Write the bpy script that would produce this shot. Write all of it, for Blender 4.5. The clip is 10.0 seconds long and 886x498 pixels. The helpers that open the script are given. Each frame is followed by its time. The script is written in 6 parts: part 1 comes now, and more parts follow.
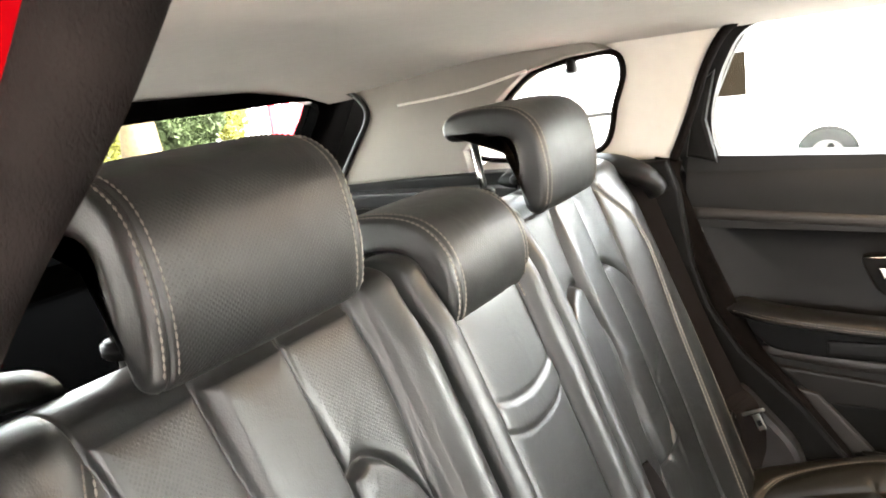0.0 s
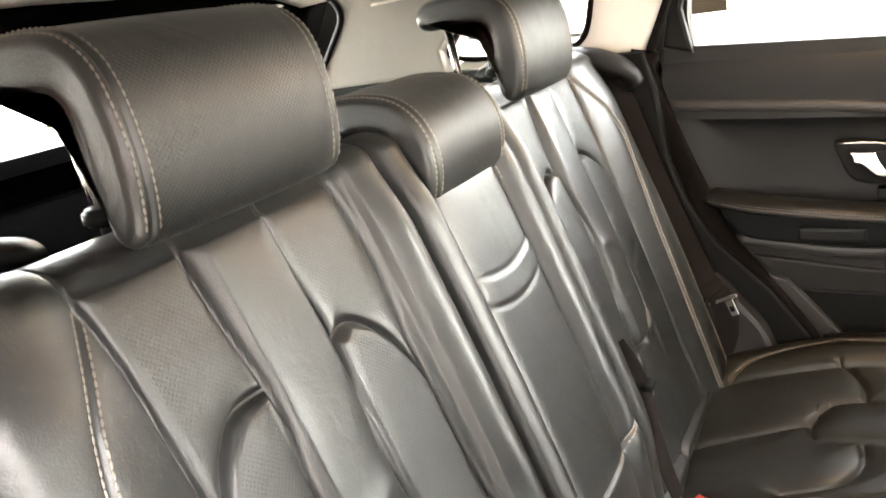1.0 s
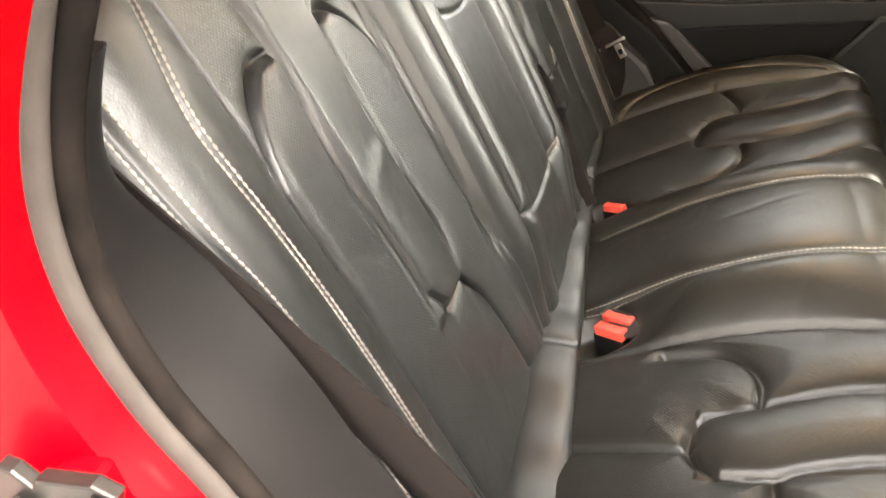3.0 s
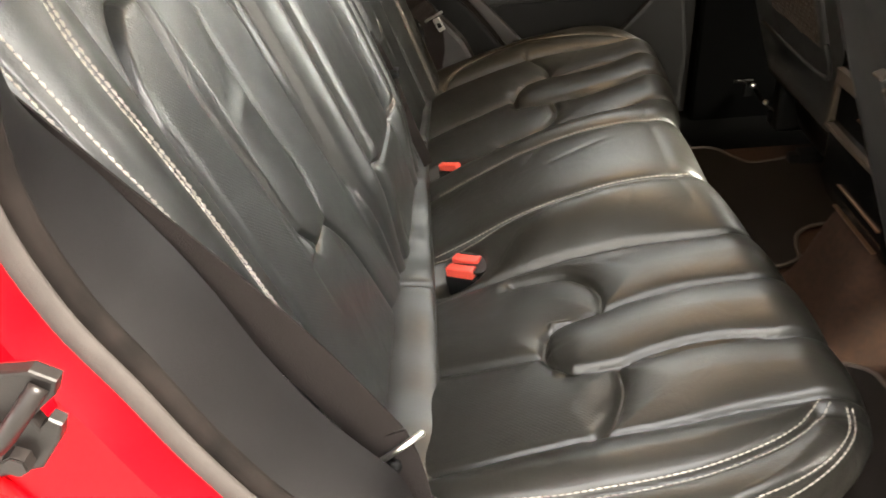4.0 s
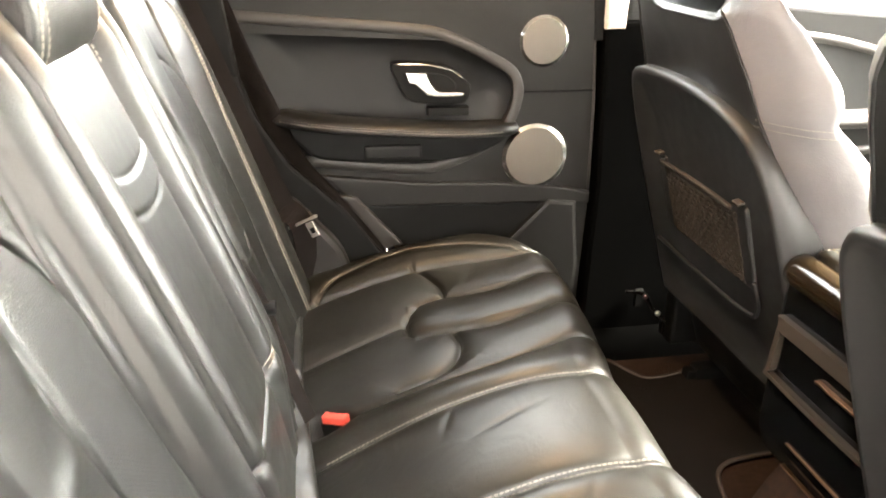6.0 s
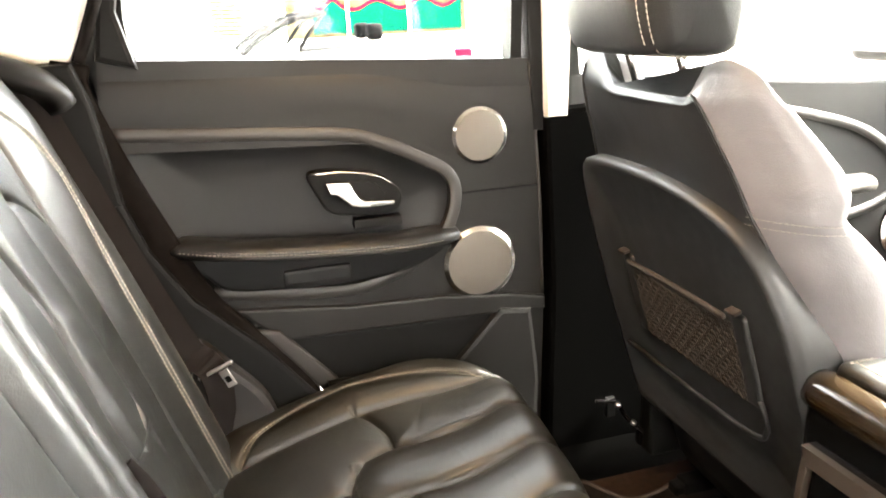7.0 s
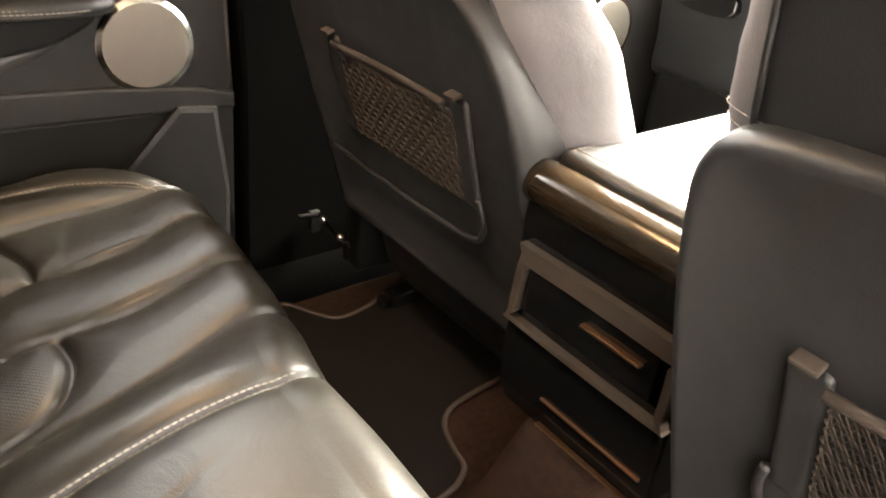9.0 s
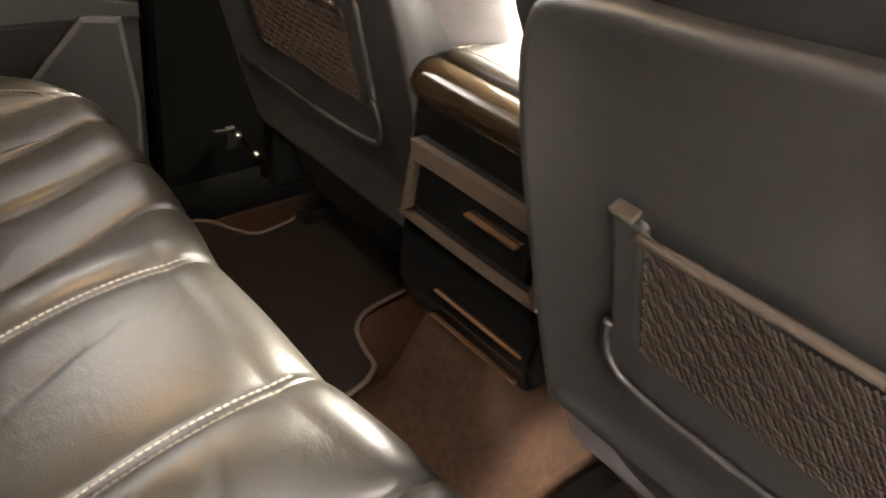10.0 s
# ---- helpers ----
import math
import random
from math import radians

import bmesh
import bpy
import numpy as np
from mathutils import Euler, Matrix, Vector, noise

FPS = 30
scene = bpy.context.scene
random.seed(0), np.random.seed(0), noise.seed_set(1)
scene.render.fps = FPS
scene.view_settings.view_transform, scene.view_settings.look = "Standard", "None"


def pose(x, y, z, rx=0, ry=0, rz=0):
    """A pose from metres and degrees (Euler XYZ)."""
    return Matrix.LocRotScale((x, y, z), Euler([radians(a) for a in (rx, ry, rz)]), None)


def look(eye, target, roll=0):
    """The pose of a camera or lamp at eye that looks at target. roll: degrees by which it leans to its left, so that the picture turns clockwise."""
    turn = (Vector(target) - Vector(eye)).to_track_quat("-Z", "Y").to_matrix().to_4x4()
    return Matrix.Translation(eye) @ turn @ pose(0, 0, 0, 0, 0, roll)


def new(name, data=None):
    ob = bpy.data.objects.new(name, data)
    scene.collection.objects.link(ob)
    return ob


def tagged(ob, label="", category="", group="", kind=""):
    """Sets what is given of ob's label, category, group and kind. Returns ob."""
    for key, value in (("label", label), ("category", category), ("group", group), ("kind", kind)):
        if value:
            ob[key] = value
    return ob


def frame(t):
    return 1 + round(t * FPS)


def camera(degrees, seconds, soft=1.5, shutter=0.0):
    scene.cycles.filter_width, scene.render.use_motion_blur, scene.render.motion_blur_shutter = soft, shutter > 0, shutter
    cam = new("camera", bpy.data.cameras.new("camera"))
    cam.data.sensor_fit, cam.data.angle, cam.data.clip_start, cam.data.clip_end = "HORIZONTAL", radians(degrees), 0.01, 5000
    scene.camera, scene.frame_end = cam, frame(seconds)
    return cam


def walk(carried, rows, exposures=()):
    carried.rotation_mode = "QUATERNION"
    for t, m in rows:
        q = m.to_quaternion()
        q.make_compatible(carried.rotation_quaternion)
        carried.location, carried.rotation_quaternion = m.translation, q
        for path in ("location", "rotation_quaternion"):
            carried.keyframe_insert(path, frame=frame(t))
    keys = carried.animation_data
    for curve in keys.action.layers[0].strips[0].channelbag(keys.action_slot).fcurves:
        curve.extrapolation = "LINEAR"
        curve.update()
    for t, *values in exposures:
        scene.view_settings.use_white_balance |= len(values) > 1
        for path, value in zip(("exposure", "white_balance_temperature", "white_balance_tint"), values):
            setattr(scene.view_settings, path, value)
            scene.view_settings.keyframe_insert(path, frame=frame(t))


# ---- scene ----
cam = camera(60.7, 10.0, soft=1.7, shutter=0.25)
PATH = [
    (0, (0.396, -0.784, 1.464), (-0.632, 0.877, 1.034), -7.7),
    (0.5, (0.41, -0.801, 1.434), (-0.601, 0.848, 0.925), -8.9),
    (1, (0.407, -0.809, 1.41), (-0.578, 0.819, 0.794), -9.1),
    (1.5, (0.398, -0.829, 1.381), (-0.524, 0.796, 0.669), -10.1),
    (2, (0.388, -0.866, 1.356), (-0.52, 0.716, 0.536), -11.1),
    (2.5, (0.366, -0.917, 1.327), (-0.423, 0.65, 0.368), -11.6),
    (2.7, (0.353, -0.948, 1.319), (-0.38, 0.615, 0.309), -11.3),
    (3.8, (0.283, -1.068, 1.271), (0.027, 0.591, 0.184), -7.8),
    (4, (0.286, -1.08, 1.274), (0.129, 0.588, 0.181), -6.5),
    (4.5, (0.282, -1.099, 1.287), (0.35, 0.562, 0.175), -2.6),
    (5, (0.241, -1.05, 1.311), (0.506, 0.645, 0.281), 1.1),
    (5.5, (0.201, -0.916, 1.308), (0.497, 0.847, 0.413), 0.6),
    (5.7, (0.185, -0.855, 1.312), (0.471, 0.929, 0.454), 0.9),
    (6.8, (0.21, -0.568, 1.309), (0.72, 1.26, 0.677), -1.5),
    (7, (0.215, -0.539, 1.317), (0.737, 1.293, 0.706), -2.6),
    (7.5, (0.209, -0.482, 1.362), (0.892, 1.346, 0.923), -0.6),
    (8, (0.233, -0.433, 1.324), (1.116, 1.257, 0.72), 1.3),
    (8.5, (0.276, -0.408, 1.248), (1.23, 1.128, 0.394), 2.3),
    (9, (0.303, -0.397, 1.196), (1.42, 0.928, 0.198), 6.2),
    (9.5, (0.309, -0.407, 1.174), (1.462, 0.844, 0.124), 8.7),
    (10, (0.319, -0.49, 1.176), (1.494, 0.689, 0.067), 7.9),
]
EXPOSURE = [(0, 5.98, 6900, 11), (1.5, 6.15, 7500, 12), (2.5, 6.27, 7700, 12), (3.8, 5.72, 7500, 9), (4.5, 6.06, 7400, 8), (5.0, 6.62, 7400, 9), (5.5, 6.7, 7400, 10),
            (7.0, 6.88, 7200, 10), (7.5, 6.64, 7100, 10), (8.0, 6.35, 7200, 11), (8.5, 6.9, 7200, 11), (9.0, 6.65, 7700, 13), (10.0, 6.45, 7900, 14)]
walk(cam, [(t, look(eye, target, roll)) for t, eye, target, roll in PATH], EXPOSURE)

# ---- world and light ----
world = bpy.data.worlds.new("sky")
scene.world = world
world.use_nodes = True
wn = world.node_tree
sky = wn.nodes.new("ShaderNodeTexSky")
sky.sky_type = 'NISHITA'
sky.sun_disc = False
sky.sun_elevation, sky.sun_rotation = radians(48), radians(86)
sky.air_density, sky.dust_density = 1.0, 1.5
wn.nodes["Background"].inputs[1].default_value = 0.14
cloud = wn.nodes.new("ShaderNodeHueSaturation")
cloud.inputs["Saturation"].default_value = 0.25
wn.links.new(sky.outputs[0], cloud.inputs["Color"])
wn.links.new(cloud.outputs[0], wn.nodes["Background"].inputs[0])
sun_data = bpy.data.lights.new("sun", 'SUN')
sun_data.energy, sun_data.angle, sun_data.color = 3.2, radians(28), (1.0, 0.97, 0.92)
sun = new("sun", sun_data)
sun.matrix_world = look((16, 1.1, 18), (0, 0, 0))


# ---- materials ----
def mat(name, color, rough=0.5, metal=0.0, vary=0.12, scale=40.0, bump=0.1, bscale=600.0, spec=0.5, coat=0.0, depth=0.0006, stain=3.0):
    """A procedural surface: two scales of colour change, uneven gloss and a fine relief."""
    m = bpy.data.materials.new(name)
    m.use_nodes = True
    nt = m.node_tree
    b = nt.nodes["Principled BSDF"]
    co = nt.nodes.new("ShaderNodeTexCoord")
    n1, n2, n3 = (nt.nodes.new("ShaderNodeTexNoise") for _ in range(3))
    for n, s, d in ((n1, scale, 4), (n2, stain, 3), (n3, bscale, 2)):
        n.inputs["Scale"].default_value, n.inputs["Detail"].default_value = s, d
        nt.links.new(co.outputs["Object"], n.inputs["Vector"])
    add = nt.nodes.new("ShaderNodeMath")
    add.operation = 'ADD'
    nt.links.new(n1.outputs[0], add.inputs[0])
    nt.links.new(n2.outputs[0], add.inputs[1])
    ramp = nt.nodes.new("ShaderNodeMapRange")
    ramp.inputs[1].default_value, ramp.inputs[2].default_value = 0.6, 1.4
    ramp.inputs[3].default_value, ramp.inputs[4].default_value = 1 - vary, 1 + vary
    nt.links.new(add.outputs[0], ramp.inputs[0])
    mul = nt.nodes.new("ShaderNodeVectorMath")
    mul.operation = 'SCALE'
    mul.inputs[0].default_value = color
    nt.links.new(ramp.outputs[0], mul.inputs["Scale"])
    nt.links.new(mul.outputs[0], b.inputs["Base Color"])
    rr = nt.nodes.new("ShaderNodeMapRange")
    rr.inputs[1].default_value, rr.inputs[2].default_value = 0.6, 1.4
    rr.inputs[3].default_value, rr.inputs[4].default_value = max(0.02, rough * 0.85), min(1, rough * 1.15)
    nt.links.new(add.outputs[0], rr.inputs[0])
    nt.links.new(rr.outputs[0], b.inputs["Roughness"])
    b.inputs["Metallic"].default_value = metal
    b.inputs["Specular IOR Level"].default_value = spec
    b.inputs["Coat Weight"].default_value = coat
    b.inputs["Coat Roughness"].default_value = 0.05
    if bump:
        bp = nt.nodes.new("ShaderNodeBump")
        bp.inputs["Strength"].default_value, bp.inputs["Distance"].default_value = bump, depth
        nt.links.new(n3.outputs[0], bp.inputs["Height"])
        nt.links.new(bp.outputs[0], b.inputs["Normal"])
    return m


def leather(name, color, rough=0.4, axes=None, pitch=0.0037, crease_depth=0.24, spec=0.75):
    """Black grained hide with soft creases; axes: the two axes of the plane in which small holes are punched."""
    m = mat(name, color, rough, vary=0.16, scale=25, bump=0, spec=spec, stain=5)
    nt = m.node_tree
    b = nt.nodes["Principled BSDF"]
    co = nt.nodes.new("ShaderNodeTexCoord")
    grain = nt.nodes.new("ShaderNodeTexVoronoi")
    grain.inputs["Scale"].default_value = 520
    crease = nt.nodes.new("ShaderNodeTexNoise")
    crease.inputs["Scale"].default_value, crease.inputs["Detail"].default_value, crease.inputs["Distortion"].default_value = 16, 3, 1.2
    for n in (grain, crease):
        nt.links.new(co.outputs["Object"], n.inputs["Vector"])
    b1, b2 = nt.nodes.new("ShaderNodeBump"), nt.nodes.new("ShaderNodeBump")
    b1.inputs["Strength"].default_value, b1.inputs["Distance"].default_value = crease_depth, 0.006
    b2.inputs["Strength"].default_value, b2.inputs["Distance"].default_value = 0.25, 0.0005
    nt.links.new(crease.outputs[0], b1.inputs["Height"])
    nt.links.new(grain.outputs["Distance"], b2.inputs["Height"])
    nt.links.new(b1.outputs[0], b2.inputs["Normal"])
    last = b2
    if axes:
        sep, com = nt.nodes.new("ShaderNodeSeparateXYZ"), nt.nodes.new("ShaderNodeCombineXYZ")
        nt.links.new(co.outputs["Object"], sep.inputs[0])
        for i, a in enumerate(axes):
            nt.links.new(sep.outputs[a], com.inputs[i])
        rot = nt.nodes.new("ShaderNodeMapping")
        rot.inputs["Rotation"].default_value = (0, 0, radians(45))
        rot.inputs["Scale"].default_value = (1, 1.06, 1)
        nt.links.new(com.outputs[0], rot.inputs[0])
        holes = nt.nodes.new("ShaderNodeTexVoronoi")
        holes.voronoi_dimensions = '2D'
        holes.inputs["Scale"].default_value, holes.inputs["Randomness"].default_value = 1 / pitch, 0
        nt.links.new(rot.outputs[0], holes.inputs["Vector"])
        h = nt.nodes.new("ShaderNodeMapRange")
        h.inputs[1].default_value, h.inputs[2].default_value = 0.24, 0.38
        nt.links.new(holes.outputs["Distance"], h.inputs[0])
        b3 = nt.nodes.new("ShaderNodeBump")
        b3.inputs["Strength"].default_value, b3.inputs["Distance"].default_value = 0.35, 0.0007
        nt.links.new(h.outputs[0], b3.inputs["Height"])
        nt.links.new(b2.outputs[0], b3.inputs["Normal"])
        last = b3
        old = b.inputs["Base Color"].links[0].from_socket
        sc = nt.nodes.new("ShaderNodeVectorMath")
        sc.operation = 'SCALE'
        lo = nt.nodes.new("ShaderNodeMapRange")
        lo.inputs[3].default_value, lo.inputs[4].default_value = 0.15, 1
        nt.links.new(h.outputs[0], lo.inputs[0])
        nt.links.new(old, sc.inputs[0])
        nt.links.new(lo.outputs[0], sc.inputs["Scale"])
        nt.links.new(sc.outputs[0], b.inputs["Base Color"])
    nt.links.new(last.outputs[0], b.inputs["Normal"])
    return m


def glass(name, tint=(1, 1, 1)):
    m = bpy.data.materials.new(name)
    m.use_nodes = True
    nt = m.node_tree
    nt.nodes.remove(nt.nodes["Principled BSDF"])
    tr, gl, fr, mx = (nt.nodes.new(k) for k in ("ShaderNodeBsdfTransparent", "ShaderNodeBsdfGlossy", "ShaderNodeLayerWeight", "ShaderNodeMixShader"))
    steep, base = (nt.nodes.new("ShaderNodeMath") for _ in range(2))
    tr.inputs[0].default_value = (*tint, 1)
    gl.inputs["Roughness"].default_value = 0.02
    fr.inputs[0].default_value = 0.5
    steep.operation, base.operation = 'POWER', 'MULTIPLY_ADD'
    steep.inputs[1].default_value = 5
    base.inputs[1].default_value, base.inputs[2].default_value = 0.9, 0.02
    nt.links.new(fr.outputs["Facing"], steep.inputs[0])
    nt.links.new(steep.outputs[0], base.inputs[0])
    nt.links.new(base.outputs[0], mx.inputs[0])
    nt.links.new(tr.outputs[0], mx.inputs[1])
    nt.links.new(gl.outputs[0], mx.inputs[2])
    nt.links.new(mx.outputs[0], nt.nodes["Material Output"].inputs[0])
    return m


M = dict(
    leather=leather("black_leather", (0.0088, 0.0091, 0.0087), 0.42, spec=0.72),
    # same black hide; sun on the front seats is put into its paler colour
    leather_front=leather("sunlit_front_leather", (0.105, 0.098, 0.101), 0.45, spec=0.9),
    headrest_front=leather("smooth_headrest_leather", (0.0098, 0.0094, 0.0094), 0.50, crease_depth=0.05, spec=0.16),
    leather_flat=leather("smooth_leather_insert", (0.0095, 0.0092, 0.0092), 0.42, crease_depth=0.05, spec=0.3),
    leather_back=leather("perforated_leather_back", (0.0090, 0.0095, 0.0091), 0.43, (1, 2), spec=0.72),
    leather_strip=leather("smooth_leather_roll", (0.0095, 0.0098, 0.0094), 0.44, crease_depth=0.06, spec=0.7),
    leather_seat=leather("perforated_leather_cushion", (0.0108, 0.0098, 0.0078), 0.44, (0, 1), spec=0.42),
    leather_worn=leather("rubbed_leather_cushion", (0.0108, 0.0098, 0.0078), 0.41, crease_depth=0.25, spec=0.45),
    thread=mat("pale_thread", (0.20, 0.182, 0.158), 0.8, bscale=3000),
    plastic=mat("charcoal_plastic", (0.0075, 0.0072, 0.007), 0.5, bump=0.3, bscale=900, spec=0.2),
    plastic_dark=mat("black_plastic", (0.006, 0.006, 0.006), 0.5, bump=0.25, bscale=900, spec=0.09),
    gloss=mat("gloss_black_plastic", (0.003, 0.003, 0.003), 0.16, bump=0, vary=0.05, spec=0.35),
    dash_pad=mat("dashboard_skin", (0.0080, 0.0088, 0.0096), 0.5, bump=0.3, bscale=700, spec=0.4),
    arch=mat("soft_grey_side_trim", (0.020, 0.0185, 0.0185), 0.42, bump=0.3, bscale=700, spec=0.4),
    door_insert=leather("dark_door_leather", (0.0048, 0.0046, 0.0046), 0.45, crease_depth=0.05, spec=0.25),
    softtrim=mat("soft_charcoal_trim", (0.0085, 0.0081, 0.0077), 0.5, bump=0.3, bscale=700, spec=0.24),
    band=mat("satin_grey_trim", (0.023, 0.021, 0.0195), 0.48, bump=0.1, spec=0.4),
    cloth=mat("grey_headliner_cloth", (0.41, 0.385, 0.35), 0.95, vary=0.06, bump=0.5, bscale=1500),
    cream=mat("cream_pillar_plastic", (0.60, 0.56, 0.50), 0.6, vary=0.05, bump=0.25, bscale=1000),
    carpet=mat("dark_brown_carpet", (0.033, 0.0172, 0.0114), 0.95, vary=0.55, scale=90, stain=9, bump=1.0, bscale=700, depth=0.003, spec=0.1),
    mat_pile=mat("dark_floor_mat", (0.0135, 0.0105, 0.0090), 0.95, vary=0.3, bump=1.0, bscale=900, depth=0.003, spec=0.1),
    binding=mat("mat_binding", (0.060, 0.048, 0.041), 0.8, bscale=2000, spec=0.1),
    webbing=mat("dark_belt_webbing", (0.0108, 0.0087, 0.0082), 0.85, bump=0.8, bscale=800, spec=0.06),
    chrome=mat("satin_chrome", (0.50, 0.49, 0.47), 0.22, metal=1.0, vary=0.05, bump=0),
    steel=mat("steel", (0.6, 0.58, 0.55), 0.3, metal=1.0, vary=0.1, bump=0.1),
    grille=mat("silver_speaker_grille", (0.115, 0.103, 0.088), 0.45, metal=0.6, vary=0.05, bump=0.8, bscale=1600),
    red=mat("red_buckle_plastic", (0.60, 0.065, 0.045), 0.4, vary=0.08, bump=0.05),
    paint=mat("red_car_paint", (0.19, 0.0, 0.0015), 0.5, vary=0.04, bump=0, spec=0.06, coat=0.04),
    rubber=mat("flocked_rubber_seal", (0.0045, 0.0034, 0.003), 0.95, vary=0.9, scale=60, stain=22, bump=0.6, bscale=1800, depth=0.0008, spec=0.06),
    net=mat("brown_elastic_net", (0.030, 0.0225, 0.0175), 0.85, bscale=2000, spec=0.2),
    bronze=mat("bronze_lacquer_trim", (0.020, 0.0125, 0.006), 0.22, metal=0.3, vary=0.04, bump=0, coat=0.2),
    copper=mat("bright_copper_trim", (0.22, 0.13, 0.08), 0.4, metal=1.0, vary=0.05, bump=0),
    frame_brown=mat("brown_satin_trim", (0.036, 0.027, 0.021), 0.4, bump=0.1, spec=0.3),
    shell=mat("black_seat_shell", (0.0108, 0.0102, 0.0099), 0.52, bump=0.35, bscale=800, spec=0.5),
    # cream pillar plastic greyed, so the rear pillar's shade sits in the colour
    shaded_pillar=mat("shaded_pillar_plastic", (0.20, 0.183, 0.160), 0.7, vary=0.05, bump=0.25, bscale=1000, spec=0.2),
    doorway=mat("doorway_plastic", (0.0042, 0.0036, 0.0037), 0.52, vary=0.25, scale=25, bump=0.3, bscale=900, spec=0.14),
    latch=mat("dark_zinc_steel", (0.0040, 0.0033, 0.0031), 0.34, metal=0.0, spec=0.10, vary=0.3, scale=60, bump=0.15),
    lip=mat("pale_rubber_lip", (0.022, 0.019, 0.0175), 0.8, vary=0.25, scale=60, bump=0.3, spec=0.1),
    # blacker than real trim: shade of the footwell and load space is in it
    cover=mat("shaded_black", (0.0016, 0.0016, 0.0016), 0.95, bump=0.3, bscale=900, spec=0.0),
    glass=glass("window_glass", (0.93, 0.95, 0.94)),
    asphalt=mat("pale_worn_paving", (0.115, 0.112, 0.106), 0.9, vary=0.2, scale=4, bump=0.6, bscale=60, stain=0.3, depth=0.004),
    white_wall=mat("white_render_wall", (0.62, 0.61, 0.58), 0.85, vary=0.05, scale=3, bump=0.4, bscale=50),
    grey_wall=mat("grey_render_wall", (0.52, 0.51, 0.49), 0.9, vary=0.08, scale=3, bump=0.4, bscale=50),
    brick_red=mat("red_painted_shopfront", (0.34, 0.014, 0.02), 0.6, spec=0.1, vary=0.1),
    leaf=mat("hedge_leaf", (0.012, 0.018, 0.006), 0.7, spec=0.1, vary=0.6, scale=2, bump=0),
    leaf_pale=mat("yellow_green_leaf", (0.060, 0.060, 0.012), 0.7, spec=0.1, vary=0.5, scale=2, bump=0),
    bark=mat("tree_bark", (0.055, 0.042, 0.024), 0.9, spec=0.05, vary=0.4, scale=14, bump=1.0, bscale=40, depth=0.02),
    green=mat("green_window_poster", (0.0, 0.030, 0.018), 0.5, vary=0.05, bump=0, spec=0.0),
    yellow=mat("yellow_painted_pole", (0.16, 0.14, 0.05), 0.6, bump=0.1, spec=0.1),
    shop_dark=mat("dim_shop_interior", (0.045, 0.037, 0.020), 0.9, vary=0.6, scale=3, bump=0, spec=0.0),
    lintel=mat("dark_timber", (0.008, 0.006, 0.004), 0.9, bump=0.2, spec=0.0),
    pale_car=mat("white_car_paint", (0.80, 0.79, 0.76), 0.3, vary=0.03, bump=0, coat=1.0),
    dark_glass=mat("dark_window_glass", (0.06, 0.065, 0.07), 0.08, vary=0.1, bump=0),
    tyre=mat("tyre_rubber", (0.002, 0.002, 0.002), 0.9, bump=0.3, bscale=200, spec=0.02),
    alloy=mat("alloy_rim", (0.11, 0.11, 0.11), 0.35, metal=0.9, bump=0),
    lamp_red=mat("red_lamp_lens", (0.25, 0.0, 0.006), 0.4, bump=0, spec=0.05),
)


# ---- mesh helpers ----
def thing(name, loc, label, category, group="", kind=""):
    ob = new(name)
    ob.empty_display_size = 0.05
    ob.location = loc
    return tagged(ob, label, category, group, kind)


def attach(ob, parent):
    if parent is None:
        return ob
    ob.parent = parent
    if parent.data is None:
        ob.matrix_parent_inverse = Matrix.Translation(parent.location).inverted()
    return ob


def mesh_part(name, verts, faces, material, parent=None, label="", smooth=True, index=None, kind=""):
    me = bpy.data.meshes.new(name)
    me.from_pydata([tuple(v) for v in verts], [], faces)
    for m in (material if isinstance(material, (list, tuple)) else [material]):
        me.materials.append(m)
    if smooth:
        me.polygons.foreach_set("use_smooth", [True] * len(me.polygons))
    if index is not None:
        me.polygons.foreach_set("material_index", index)
    me.update()
    ob = new(name, me)
    tagged(ob, label, kind=kind)
    return attach(ob, parent)


def part(name, bm, material, parent=None, label="", smooth=False, kind=""):
    me = bpy.data.meshes.new(name)
    bmesh.ops.recalc_face_normals(bm, faces=bm.faces)
    bm.to_mesh(me)
    bm.free()
    me.materials.append(material)
    if smooth:
        me.polygons.foreach_set("use_smooth", [True] * len(me.polygons))
    ob = new(name, me)
    tagged(ob, label, kind=kind)
    return attach(ob, parent)


def box(lo, hi, bevel=0.004, seg=2, m=None):
    bm = bmesh.new()
    bmesh.ops.create_cube(bm, size=1)
    lo, hi = Vector(lo), Vector(hi)
    for v in bm.verts:
        v.co = Vector([(lo[i] + hi[i]) / 2 + v.co[i] * (hi[i] - lo[i]) for i in range(3)])
    if bevel:
        bmesh.ops.bevel(bm, geom=list(bm.edges), offset=bevel, segments=seg, affect='EDGES', profile=0.6)
    if m is not None:
        bm.transform(m)
    return bm


def rod(a, b, r, seg=14, r2=None, bevel=0.0):
    bm = bmesh.new()
    a, b = Vector(a), Vector(b)
    bmesh.ops.create_cone(bm, cap_ends=True, segments=seg, radius1=r, radius2=r if r2 is None else r2, depth=(b - a).length)
    if bevel:
        rim = [e for e in bm.edges if abs(e.verts[0].co.z - e.verts[1].co.z) < 1e-6]
        bmesh.ops.bevel(bm, geom=rim, offset=bevel, segments=2, affect='EDGES')
    q = (b - a).to_track_quat('Z', 'Y').to_matrix().to_4x4()
    bm.transform(Matrix.Translation((a + b) / 2) @ q)
    return bm


